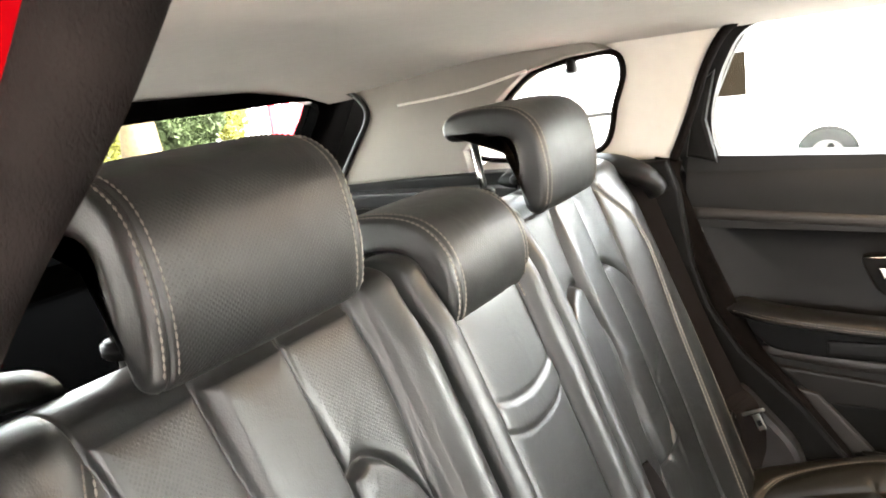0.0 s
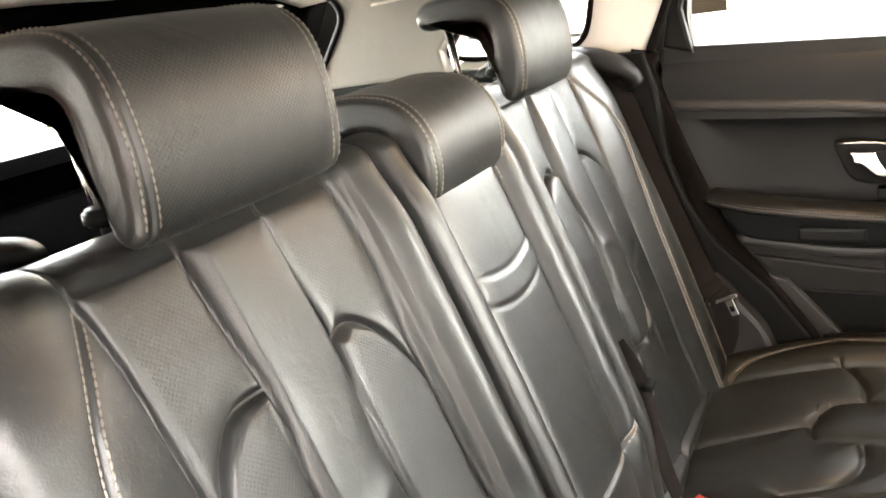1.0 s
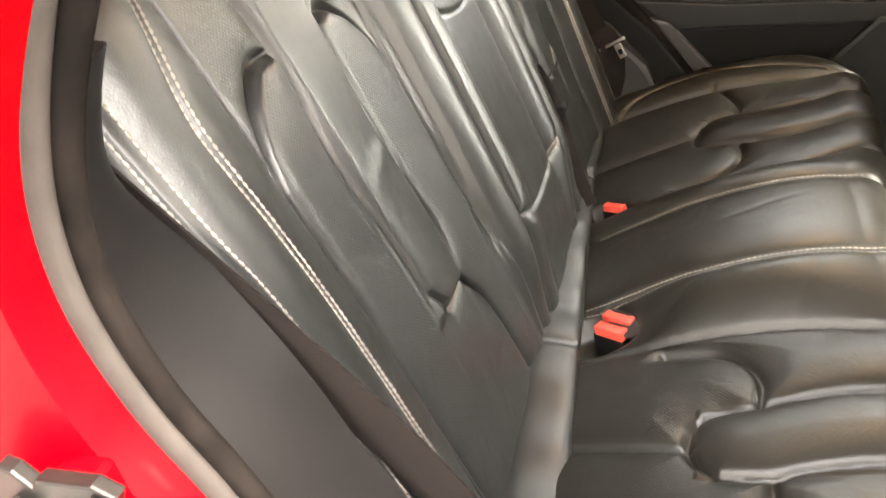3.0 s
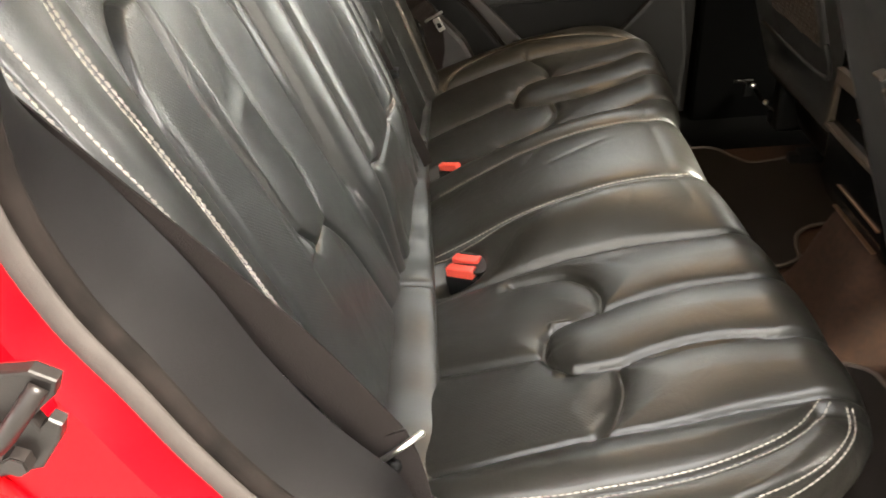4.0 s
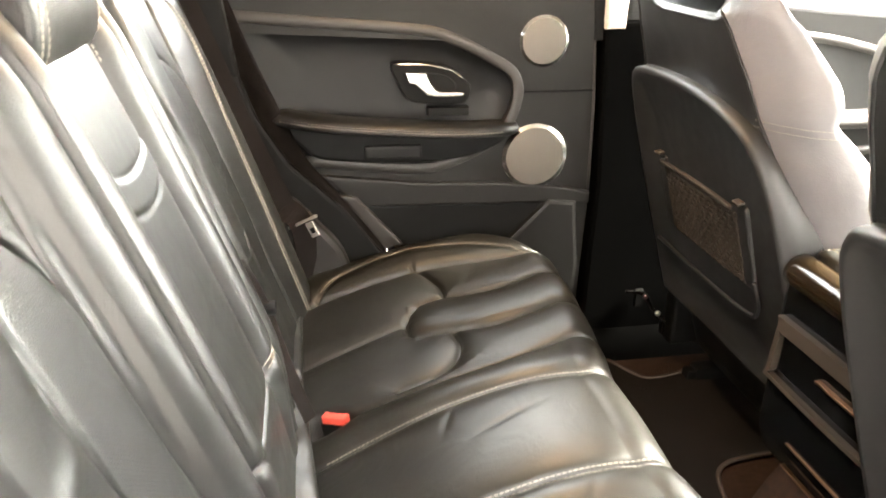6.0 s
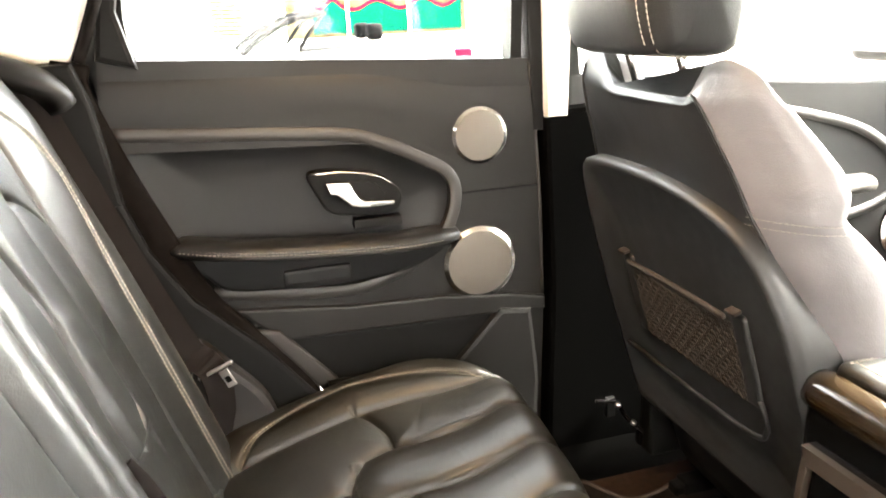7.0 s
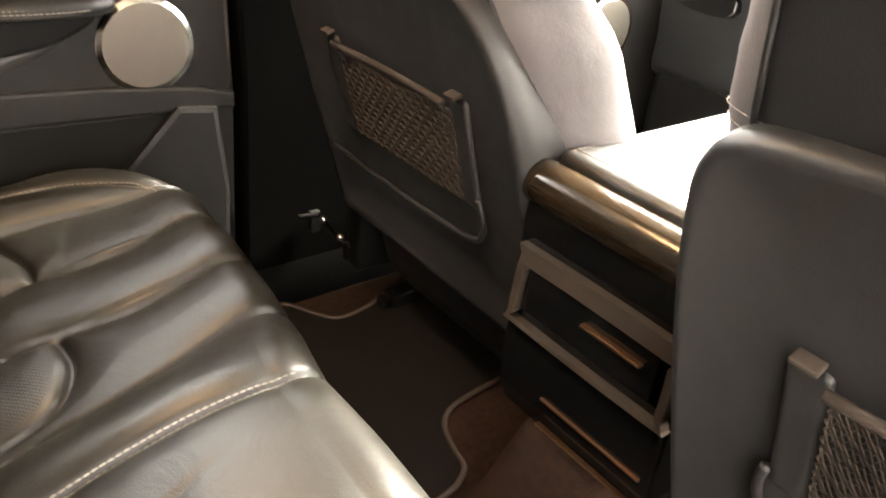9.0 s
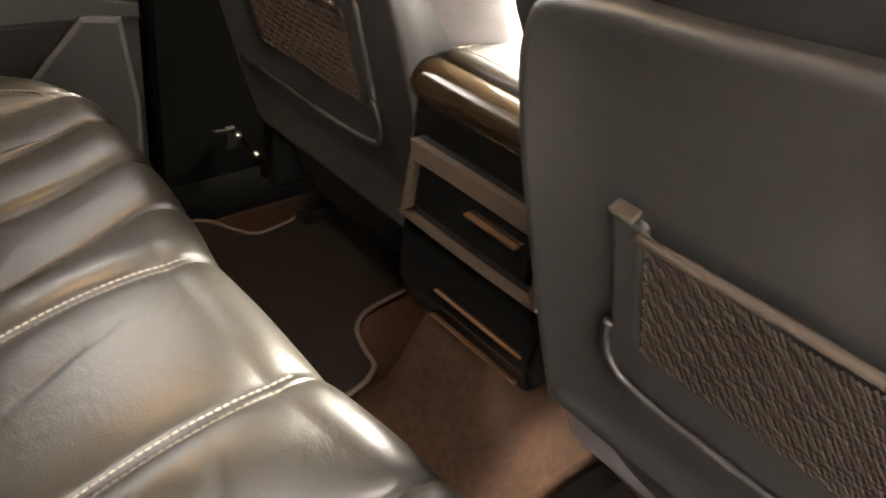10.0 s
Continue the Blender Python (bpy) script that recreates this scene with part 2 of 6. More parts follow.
def smooth_line(pts, n=8, closed=False):
    """A Catmull-Rom curve through a few points."""
    p = np.array(pts, float)
    k = len(p)
    out = []
    rng = range(k) if closed else range(k - 1)
    for i in rng:
        if closed:
            a, b, c, d = p[(i - 1) % k], p[i], p[(i + 1) % k], p[(i + 2) % k]
        else:
            b, c = p[i], p[i + 1]
            a = p[i - 1] if i else 2 * b - c
            d = p[i + 2] if i + 2 < k else 2 * c - b
        for t in np.arange(n) / n:
            out.append(0.5 * (2 * b + (c - a) * t + (2 * a - 5 * b + 4 * c - d) * t ** 2 + (3 * b - a - 3 * c + d) * t ** 3))
    if not closed:
        out.append(p[-1])
    return np.array(out)


def sweep(path, section, closed=False, up=(0, 1, 0)):
    """Carries a closed section (side, up) along a path. Returns verts and faces."""
    path = np.array(path, float)
    k, s = len(path), len(section)
    verts, faces = [], []
    for i in range(k):
        a = path[(i - 1) % k] if closed or i else path[i]
        b = path[(i + 1) % k] if closed or i < k - 1 else path[i]
        d = Vector(b - a).normalized()
        u = Vector(up)
        side = d.cross(u).normalized()
        u2 = side.cross(d).normalized()
        for x, y in section:
            verts.append(Vector(path[i]) + side * x + u2 * y)
    for i in range(k if closed else k - 1):
        for j in range(s):
            a, b = i * s + j, i * s + (j + 1) % s
            c, d = ((i + 1) % k) * s + (j + 1) % s, ((i + 1) % k) * s + j
            faces.append((a, b, c, d))
    if not closed:
        faces.append(tuple(range(s))[::-1])
        faces.append(tuple((k - 1) * s + j for j in range(s)))
    return verts, faces


def oval(a, b, n=12):
    return [(a * math.cos(2 * math.pi * i / n), b * math.sin(2 * math.pi * i / n)) for i in range(n)]


def strap_section(w, t):
    return [(-w / 2, -t / 2), (w / 2, -t / 2), (w / 2, t / 2), (-w / 2, t / 2)]


def prism(outline, axis, lo, hi, bevel=0.0, seg=2):
    """A flat outline carried along one axis: 0 x, 1 y, 2 z; the outline's two numbers are the other axes in order."""
    bm = bmesh.new()
    def at(p, h):
        q = list(p)
        q.insert(axis, h)
        return q
    vs = [bm.verts.new(at(p, lo)) for p in outline]
    f = bm.faces.new(vs)
    r = bmesh.ops.extrude_face_region(bm, geom=[f])
    for v in r["geom"]:
        if isinstance(v, bmesh.types.BMVert):
            v.co[axis] = hi
    bmesh.ops.recalc_face_normals(bm, faces=bm.faces)
    if bevel:
        es = [e for e in bm.edges if abs(e.verts[0].co[axis] - e.verts[1].co[axis]) < 1e-6]
        bmesh.ops.bevel(bm, geom=es, offset=bevel, segments=seg, affect='EDGES', profile=0.6)
    return bm


def ring_plate(outer, inner, axis, lo, hi):
    """A frame between two outlines with as many points each."""
    n = len(outer)
    verts, faces = [], []
    def at(p, h):
        q = list(p)
        q.insert(axis, h)
        return q
    for h in (lo, hi):
        for o in (outer, inner):
            verts += [at(p, h) for p in o]
    for i in range(n):
        j = (i + 1) % n
        faces += [(i, j, n + j, n + i), (2 * n + i, 3 * n + i, 3 * n + j, 2 * n + j),
                  (i, 2 * n + i, 2 * n + j, j), (n + i, n + j, 3 * n + j, 3 * n + i)]
    return verts, faces


def soft_interp(x, xs, ys):
    """A smooth curve through given heights."""
    p = smooth_line(list(zip(xs, ys)), 10)
    return np.interp(x, p[:, 0], p[:, 1])


def near_lines(px, py, lines):
    """For arrays of points the distance to the nearest of some polylines."""
    best = np.full(px.shape, 9.0)
    for ln in lines:
        for (ax, ay), (bx, by) in zip(ln[:-1], ln[1:]):
            dx, dy = bx - ax, by - ay
            q = dx * dx + dy * dy + 1e-12
            t = np.clip(((px - ax) * dx + (py - ay) * dy) / q, 0, 1)
            best = np.minimum(best, np.hypot(px - ax - t * dx, py - ay - t * dy))
    return best


def ease(x, a, b):
    t = np.clip((x - a) / (b - a), 0, 1)
    return t * t * (3 - 2 * t)


def stitches(name, rows, parent, length=0.0060, pitch=0.0070, thick=0.0009):
    """Rows of short threads: each row is a list of (point, outward normal) along a seam."""
    verts, faces = [], []
    for row in rows:
        p = np.array([a for a, _ in row], float)
        nn = np.array([b for _, b in row], float)
        seg = np.linalg.norm(np.diff(p, axis=0), axis=1)
        cum = np.concatenate([[0], np.cumsum(seg)])
        for s in np.arange(0, cum[-1] - length, pitch):
            e = [np.array([np.interp(u, cum, p[:, k]) for k in range(3)]) for u in (s, s + length)]
            nm = Vector([np.interp(s, cum, nn[:, k]) for k in range(3)]).normalized()
            a, b = Vector(e[0]), Vector(e[1])
            d = (b - a).normalized()
            side = d.cross(nm).normalized() * thick
            base = len(verts)
            mid = (a + b) / 2
            for c, h, w in ((a, 0.0, 0.45), (mid, thick * 1.1, 1.0), (b, 0.0, 0.45)):
                verts += [c - side * w - nm * thick * 0.6, c + nm * (h + thick * 0.5), c + side * w - nm * thick * 0.6]
            for i in (0, 3):
                for j in (0, 1):
                    q = base + i + j
                    faces.append((q, q + 1, q + 4, q + 3))
    if verts:
        return mesh_part(name, verts, faces, M["thread"], parent, "pale double contrast stitching", kind="stuff")


# ---- rear bench: shape of the backrest ----
def back_lines():
    """Seams of one half of the backrest, as (distance from the middle, height)."""
    c = smooth_line
    return dict(
        strip_out=c([(0.411, 1.26), (0.406, 1.185), (0.400, 1.105), (0.408, 1.015), (0.398, 0.915), (0.392, 0.850)]),
        tip=np.array([(0.392, 0.850), (0.358, 0.807), (0.309, 0.814)]),
        strip_in=c([(0.318, 1.26), (0.309, 1.183), (0.303, 1.119), (0.314, 1.054), (0.320, 1.004), (0.310, 0.934), (0.299, 0.875), (0.309, 0.814)]),
        tail=c([(0.306, 0.815), (0.266, 0.74), (0.255, 0.58)]),
        cap_in=c([(0.303, 1.119), (0.278, 1.127), (0.252, 1.113), (0.229, 1.084), (0.211, 1.035)]),
        cap_out=c([(0.400, 1.122), (0.436, 1.121), (0.465, 1.101), (0.489, 1.066), (0.501, 1.022)]),
        bound=c([(0.210, 1.26), (0.202, 1.184), (0.203, 1.124), (0.208, 1.064), (0.208, 0.954), (0.196, 0.834), (0.182, 0.71), (0.178, 0.58)]),
        outer=c([(0.515, 1.26), (0.506, 1.196), (0.502, 1.106), (0.499, 1.006), (0.493, 0.886), (0.488, 0.58)]),
        bolster=c([(0.516, 1.240), (0.536, 1.205), (0.558, 1.166), (0.573, 1.118), (0.570, 1.073), (0.563, 1.028), (0.554, 0.935), (0.548, 0.76), (0.546, 0.58)]),
        top=np.array([(0.210, 1.252), (0.515, 1.252)]),
        split=np.array([(0.141, 1.30), (0.141, 0.58)]),
        mid=np.array([(0.084, 1.28), (0.084, 0.775)]),
        low=c([(0.0, 0.757), (0.06, 0.760), (0.100, 0.778), (0.141, 0.790)]),
    )


LN = back_lines()
LN_EDGE = smooth_line([(0.632, 1.235), (0.630, 1.165), (0.624, 1.065), (0.614, 0.975), (0.608, 0.81), (0.606, 0.58)])
STRAP = [smooth_line([(-0.084, z + 0.004), (-0.05, z - 0.008), (0, z - 0.014), (0.05, z - 0.008), (0.084, z + 0.004)]) for z in (1.084, 1.047)]
BX, BZ, BK = 0.064, 0.803, 0.342
BN = np.array([1, 0, BK]) / math.hypot(1, BK)


def back_height(y, z):
    """How far the hide stands out of the backrest's plane."""
    a = np.abs(y)
    h = soft_interp(a, [0, 0.07, 0.084, 0.100, 0.113, 0.128, 0.141, 0.155, 0.170, 0.190, 0.205, 0.30, 0.45, 0.505, 0.560, 0.596, 0.618, 0.636, 0.650],
                  [0.026, 0.026, 0.024, 0.038, 0.041, 0.036, 0.026, 0.036, 0.036, 0.022, 0.004, 0, 0.002, 0.010, 0.030, 0.034, 0.027, 0.012, -0.014])
    h = np.where(a < 0.21, h * (0.12 + 0.88 * ease(z, 0.60, 0.79)), h)
    soft = 1 - ease(z, 1.17, 1.26) * 0.35
    h = h * soft
    h = h + 0.003 * ease(z, 0.80, 0.62) * (a < 0.5) + 0.006 * np.sin((z - 0.6) * 5)
    d = near_lines(a, z, [v for k, v in LN.items() if k != "bolster"])
    db = near_lines(a, z, [LN["bolster"]])
    de = near_lines(a, z, [LN_EDGE])
    h = h + 0.0035 * (1 - np.exp(-db / 0.012)) - 0.0030 * np.exp(-(db / 0.0026) ** 2) - 0.0034 * np.exp(-(de / 0.0030) ** 2)
    h = h + 0.0068 * (1 - np.exp(-d / 0.010)) - 0.0062 * np.exp(-(d / 0.0027) ** 2)
    in_cap = np.interp(a, [0.211, 0.229, 0.252, 0.278, 0.303], [1.035, 1.084, 1.113, 1.127, 1.119])
    out_cap = np.interp(a, [0.400, 0.436, 0.465, 0.489, 0.501], [1.122, 1.121, 1.101, 1.066, 1.022])
    pad = ease(a, 0.205, 0.222) * ease(a, 0.310, 0.300) * ease(in_cap - z, 0, 0.010) + ease(a, 0.398, 0.408) * ease(a, 0.502, 0.480) * ease(out_cap - z, 0, 0.012)
    h = h + 0.0045 * pad * ease(z, 0.72, 0.85)
    strip = ease(a, 0.303, 0.322) * ease(a, 0.412, 0.392) * ease(z, 0.806, 0.826)
    h = h + 0.0105 * strip
    ds = near_lines(y, z, STRAP)
    bow = z + 0.014 - 0.018 * (y / 0.084) ** 2
    h = h - 0.0020 * np.exp(-(ds / 0.0038) ** 2) + 0.0018 * ease(bow, 1.043, 1.052) * ease(bow, 1.088, 1.079) * ease(a, 0.088, 0.080)
    # wrinkles of a used seat
    h = h + 0.0030 * np.exp(-((z - 0.985 + 0.3 * (a - 0.35)) / 0.012) ** 2) * ((a > 0.315) & (a < 0.39)) * np.sin((a - 0.315) / 0.075 * math.pi)
    h = h - 0.0018 * np.exp(-((z - 0.93 - 0.5 * (a - 0.44)) / 0.010) ** 2) * ease(a, 0.40, 0.43) * ease(a, 0.49, 0.46)
    return h


def back_point(y, z, lift=0.0):
    y, z = np.atleast_1d(np.array(y, float)), np.atleast_1d(np.array(z, float))
    h = back_height(y, z) + lift
    x = BX - BK * (z - BZ)
    return np.stack([x + BN[0] * h, y, z + BN[2] * h], 1)


def tube_grid(ys, loops, name, materials, parent, index=None, label=""):
    """Closed loops, one at each y, joined into a body with filled ends."""
    k, s = len(ys), loops.shape[1]
    verts = loops.reshape(-1, 3)
    faces = []
    for i in range(k - 1):
        for j in range(s):
            j2 = (j + 1) % s
            faces.append((i * s + j, (i + 1) * s + j, (i + 1) * s + j2, i * s + j2))
    ids = list(index.reshape(-1)) if index is not None else [0] * len(faces)
    verts = np.vstack([verts, loops[0].mean(0), loops[-1].mean(0)])
    c0, c1 = len(verts) - 2, len(verts) - 1
    for j in range(s):
        j2 = (j + 1) % s
        faces.append((j, j2, c0))
        faces.append(((k - 1) * s + j2, (k - 1) * s + j, c1))
        ids += [0, 0]
    return mesh_part(name, verts.tolist(), faces, materials, parent, label, index=ids)


def backrest(name, y0, y1, parent, label):
    ys = np.linspace(y0, y1, int((y1 - y0) / 0.0017) + 1)
    zf = np.linspace(0.57, 1.25, 320)
    yy, zz = np.meshgrid(ys, zf, indexing='ij')
    h = back_height(yy, zz)
    h = h * (0.35 + 0.65 * ease(yy, y0 - 0.001, y0 + 0.012)) * (0.35 + 0.65 * ease(-yy, -y1 - 0.001, -y1 + 0.012))
    front = np.stack([BX - BK * (zz - BZ) + BN[0] * h, yy, zz + BN[2] * h], 2)
    # rolled top and rear
    ang = np.linspace(0, math.pi, 15)[1:]
    last = front[:, -1, :]
    r = 0.062
    lean = math.atan(BK)
    t0 = np.array([-math.sin(lean), 0, math.cos(lean)])
    arcs = []
    for a in ang:
        o = -BN * (r - r * math.cos(a)) + t0 * (0.62 * r * math.sin(a))
        arcs.append(last + o)
    rear = [arcs[-1] - t0 * d for d in (0.1, 0.25, 0.45, 0.62)]
    loops = np.concatenate([front, np.stack(arcs, 1), np.stack(rear, 1)], 1)
    s = loops.shape[1]
    idx = np.zeros((len(ys) - 1, s), int)
    a = np.abs((yy[:-1] + yy[1:]) / 2)
    perf = (((a > 0.211) & (a < 0.309)) | ((a > 0.405) & (a < 0.501))) & (zz[:-1] > 0.62)
    perf &= near_lines(a, zz[:-1], list(LN.values())) > 0.013
    idx[:, :zf.size] = perf
    return tube_grid(ys, loops, name, [M["leather"], M["leather_back"]], parent, idx, label)


def seam_rows(sign, line, offset, lift=0.0006):
    ln = np.array(line)
    d = np.gradient(ln, axis=0)
    nrm = np.stack([-d[:, 1], d[:, 0]], 1)
    nrm /= np.linalg.norm(nrm, axis=1)[:, None] + 1e-9
    q = ln + nrm * offset
    pts = back_point(sign * q[:, 0], q[:, 1], lift)
    return [(p, BN) for p in pts]


HOOK = [(-0.050, 1.284), (-0.043, 1.322), (-0.045, 1.360), (-0.053, 1.394), (-0.068, 1.416), (-0.096, 1.431), (-0.150, 1.435), (-0.196, 1.427),
        (-0.212, 1.406), (-0.200, 1.388), (-0.150, 1.388), (-0.114, 1.378), (-0.098, 1.345), (-0.089, 1.306), (-0.082, 1.278), (-0.066, 1.270)]


HOOK_LOW = [(-0.048, 1.184), (-0.031, 1.200), (-0.024, 1.232), (-0.028, 1.264), (-0.044, 1.293), (-0.070, 1.312), (-0.108, 1.320), (-0.155, 1.319),
            (-0.190, 1.309), (-0.202, 1.292), (-0.186, 1.274), (-0.142, 1.270), (-0.108, 1.258), (-0.094, 1.230), (-0.088, 1.200), (-0.068, 1.182)]


def headrest(parent, yc, half, dz, hook, label):
    """A hooked head restraint: a padded front that curls back over its posts."""
    prof = [(x, z + dz) for x, z in hook]
    ring = smooth_line(prof, 6, True)
    d = np.roll(ring, -1, 0) - np.roll(ring, 1, 0)
    inw = np.stack([d[:, 1], -d[:, 0]], 1)
    inw /= np.linalg.norm(inw, axis=1)[:, None]
    cen = ring.mean(0)
    if ((ring + inw * 0.005 - cen) ** 2).sum() > ((ring - inw * 0.005 - cen) ** 2).sum():
        inw = -inw
    seam = half - 0.014
    us = np.concatenate([np.linspace(-half, -seam - 0.006, 8), np.linspace(-seam - 0.004, -seam + 0.006, 9), np.linspace(-seam + 0.01, seam - 0.01, 22),
                         np.linspace(seam - 0.006, seam + 0.004, 9), np.linspace(seam + 0.006, half, 8)])
    loops = []
    for u in us:
        e = max(0, abs(u) - (half - 0.016)) / 0.016
        inset = 0.012 * (1 - math.sqrt(max(0, 1 - e * e))) + 0.0025 * math.exp(-((abs(u) - seam) / 0.0022) ** 2) - 0.002 * math.cos(u / half * 1.4)
        q = ring + inw * inset
        loops.append(np.stack([q[:, 0], np.full(len(q), yc + u), q[:, 1]], 1))
    hr = tube_grid(us, np.array(loops), "headrest", [M["leather"], M["leather_back"]], parent,
                   np.array([[1 if (j < 22 or j > 92) and abs(us[i]) < seam - 0.004 else 0 for j in range(len(ring))] for i in range(len(us) - 1)]), label)
    rows = []
    for sg in (-1, 1):
        for off in (-0.0058, 0.0058):
            u = sg * seam + off
            e = max(0, abs(u) - (half - 0.016)) / 0.016
            inset = 0.012 * (1 - math.sqrt(max(0, 1 - e * e))) - 0.0025 * math.cos(u / half * 1.4)
            q = (ring + inw * inset)[:50]
            rows.append([((x, yc + u, z), (-w[0], 0, -w[1])) for (x, z), w in zip(q, inw[:50])])
    stitches("stitching", rows, hr, thick=0.0011)
    top_z = max(z for _, z in prof) - 0.03
    for sg in (-1, 1):
        y = yc + sg * min(0.066, half * 0.55)
        part("post", rod((-0.186, y, top_z), (-0.168, y, 1.225), 0.0062, 16), M["chrome"], hr, "bright chrome post", True)
        part("post_guide", rod((-0.1735, y, 1.272), (-0.1725, y, 1.287), 0.016, 18, bevel=0.003), M["plastic_dark"], hr, "black guide collar", True)
    return hr


# ---- rear bench: backrest ----
seat_r = thing("rear_bench_section", (0.05, -0.38, 0.57), "black leather rear seat backrest, narrow folding section with pale stitching", "car seat", "rear seat sections")
backrest("leather_cover", -0.650, -0.142, seat_r, "black perforated leather with piped seams")
seat_l = thing("rear_bench_section", (0.05, 0.24, 0.57), "black leather rear seat backrest, wide folding section with centre armrest panel", "car seat", "rear seat sections")
backrest("leather_cover", -0.140, 0.650, seat_l, "black perforated leather with piped seams")
for sg, seat in ((-1, seat_r), (1, seat_l)):
    rows = [seam_rows(sg, LN["bolster"], o) for o in (-0.0046, 0.0046)]
    rows += [seam_rows(sg, LN_EDGE, o, 0.001) for o in ((-0.005, 0.005) if sg < 0 else (0.004,))]
    rows += [seam_rows(sg, LN["mid"][:1].tolist() + [(0.084, z) for z in np.linspace(1.26, 1.16, 12)], 0.004)]
    if sg > 0:
        rows += [seam_rows(sg, LN["low"][14:], o) for o in (-0.004, 0.004)]
    stitches("stitching", rows, seat, thick=0.0011)
headrest(seat_r, -0.339, 0.128, 0.0, HOOK, "black perforated leather hooked headrest, raised")
headrest(seat_l, 0.352, 0.117, -0.018, HOOK, "black leather hooked headrest, raised on its posts")
headrest(seat_l, 0.013, 0.103, 0.0, HOOK_LOW, "low black leather centre headrest, pushed down")
for seat, ya, yb in ((seat_r, -0.60, -0.47), (seat_l, 0.47, 0.60)):
    v, f = sweep([(-0.20, y, 1.268 + 0.012 * math.sin((y - ya) / (yb - ya) * math.pi)) for y in np.linspace(ya, yb, 9)], oval(0.042, 0.014, 14), up=(0, 0, 1))
    b = mesh_part("release_bezel", v, f, M["plastic_dark"], seat, "black plastic fold release bezel")
    part("release_lever", box((-0.205, (ya + yb) / 2 - 0.028, 1.283), (-0.178, (ya + yb) / 2 + 0.028, 1.294), 0.004), M["plastic"], b)


# ---- rear bench: cushion ----
def cushion_lines():
    """Seams of one half of the cushion, as (x, distance from the middle)."""
    c = smooth_line
    return dict(
        centre=np.array([(0.09, 0.098), (0.62, 0.098)]),
        ridge=c([(0.09, 0.205), (0.28, 0.200), (0.45, 0.205), (0.60, 0.235)]),
        tongue_in=c([(0.336, 0.362), (0.357, 0.345), (0.403, 0.337), (0.474, 0.322), (0.547, 0.330), (0.62, 0.352)]),
        tongue_out=c([(0.362, 0.438), (0.411, 0.442), (0.454, 0.432), (0.522, 0.430), (0.62, 0.458)]),
        tongue_end=c([(0.336, 0.362), (0.334, 0.400), (0.362, 0.438)]),
        rear=c([(0.09, 0.355), (0.258, 0.382), (0.335, 0.394)]),
        cap_in=c([(0.405, 0.337), (0.408, 0.292), (0.392, 0.255), (0.360, 0.232), (0.30, 0.222)]),
        cap_out=c([(0.411, 0.442), (0.411, 0.482), (0.395, 0.530), (0.375, 0.556)]),
        outer=c([(0.09, 0.545), (0.25, 0.552), (0.43, 0.550), (0.52, 0.540), (0.60, 0.538)]),
        bolster=c([(0.19, 0.556), (0.225, 0.598), (0.290, 0.618), (0.372, 0.627), (0.453, 0.619), (0.51, 0.602), (0.554, 0.578), (0.580, 0.552), (0.592, 0.540)]),
    )


CL = cushion_lines()
C_EDGE = smooth_line([(0.16, 0.640), (0.30, 0.663), (0.45, 0.662), (0.517, 0.648), (0.565, 0.624), (0.598, 0.588), (0.608, 0.548)])
CN = np.array([-0.30, 0, 1]) / math.hypot(1, 0.30)
CF = np.array([1, 0, 0.30]) / math.hypot(1, 0.30)
X_FRONT, ROLL = 0.575, 0.046


def cushion_height(x, y, recess=True):
    a = np.abs(y)
    crown = soft_interp(x, [0.09, 0.16, 0.25, 0.35, 0.45, 0.525, 0.575, 0.62], [0.006, 0.012, 0.030, 0.046, 0.047, 0.034, 0.012, 0.0])
    side = soft_interp(a, [0.20, 0.26, 0.35, 0.45, 0.53, 0.57, 0.61, 0.645, 0.662, 0.672], [0.008, 0.010, 0.018, 0.026, 0.034, 0.050, 0.056, 0.050, 0.034, 0.006])
    side = side * np.interp(x, [0.09, 0.2, 0.30, 0.38, 0.49, 0.56, 0.62], [0.75, 0.95, 1.0, 0.95, 0.55, 0.25, 0.1])
    w = ease(a, 0.235, 0.115)
    h = crown * w + side * (1 - w)
    d = near_lines(x, a, list(CL.values()))
    h = h + 0.0125 * (1 - np.exp(-d / 0.019)) - 0.0060 * np.exp(-(d / 0.0042) ** 2)
    tongue = (a > 0.335) & (a < 0.442) & (x > 0.345)
    h = h + 0.003 * tongue
    # recess for the buckles
    for cx, cy, rx, ry in ((0.205, -0.148, 0.055, 0.040), (0.178, 0.195, 0.048, 0.030)) if recess else ():
        q = ((x - cx) / rx) ** 2 + ((y - cy) / ry) ** 2
        h = h - 0.034 * np.exp(-q ** 3)
    if recess:
        h = h - 0.016 * np.exp(-(((x - 0.235) / 0.080) ** 2 + ((y + 0.145) / 0.044) ** 2) ** 2)
    # creases of use
    for cx, cy, ang, ln in ((0.34, -0.13, 0.5, 0.05), (0.29, -0.165, 0.8, 0.045), (0.43, 0.02, 0.3, 0.05), (0.36, 0.06, 1.2, 0.04), (0.48, -0.15, 1.1, 0.04), (0.47, 0.50, 1.2, 0.05), (0.40, -0.50, 0.9, 0.05)):
        u = (x - cx) * math.cos(ang) + (y - cy) * math.sin(ang)
        v = -(x - cx) * math.sin(ang) + (y - cy) * math.cos(ang)
        h = h - 0.0016 * np.exp(-(u / ln) ** 2 - (v / 0.006) ** 2)
    return h


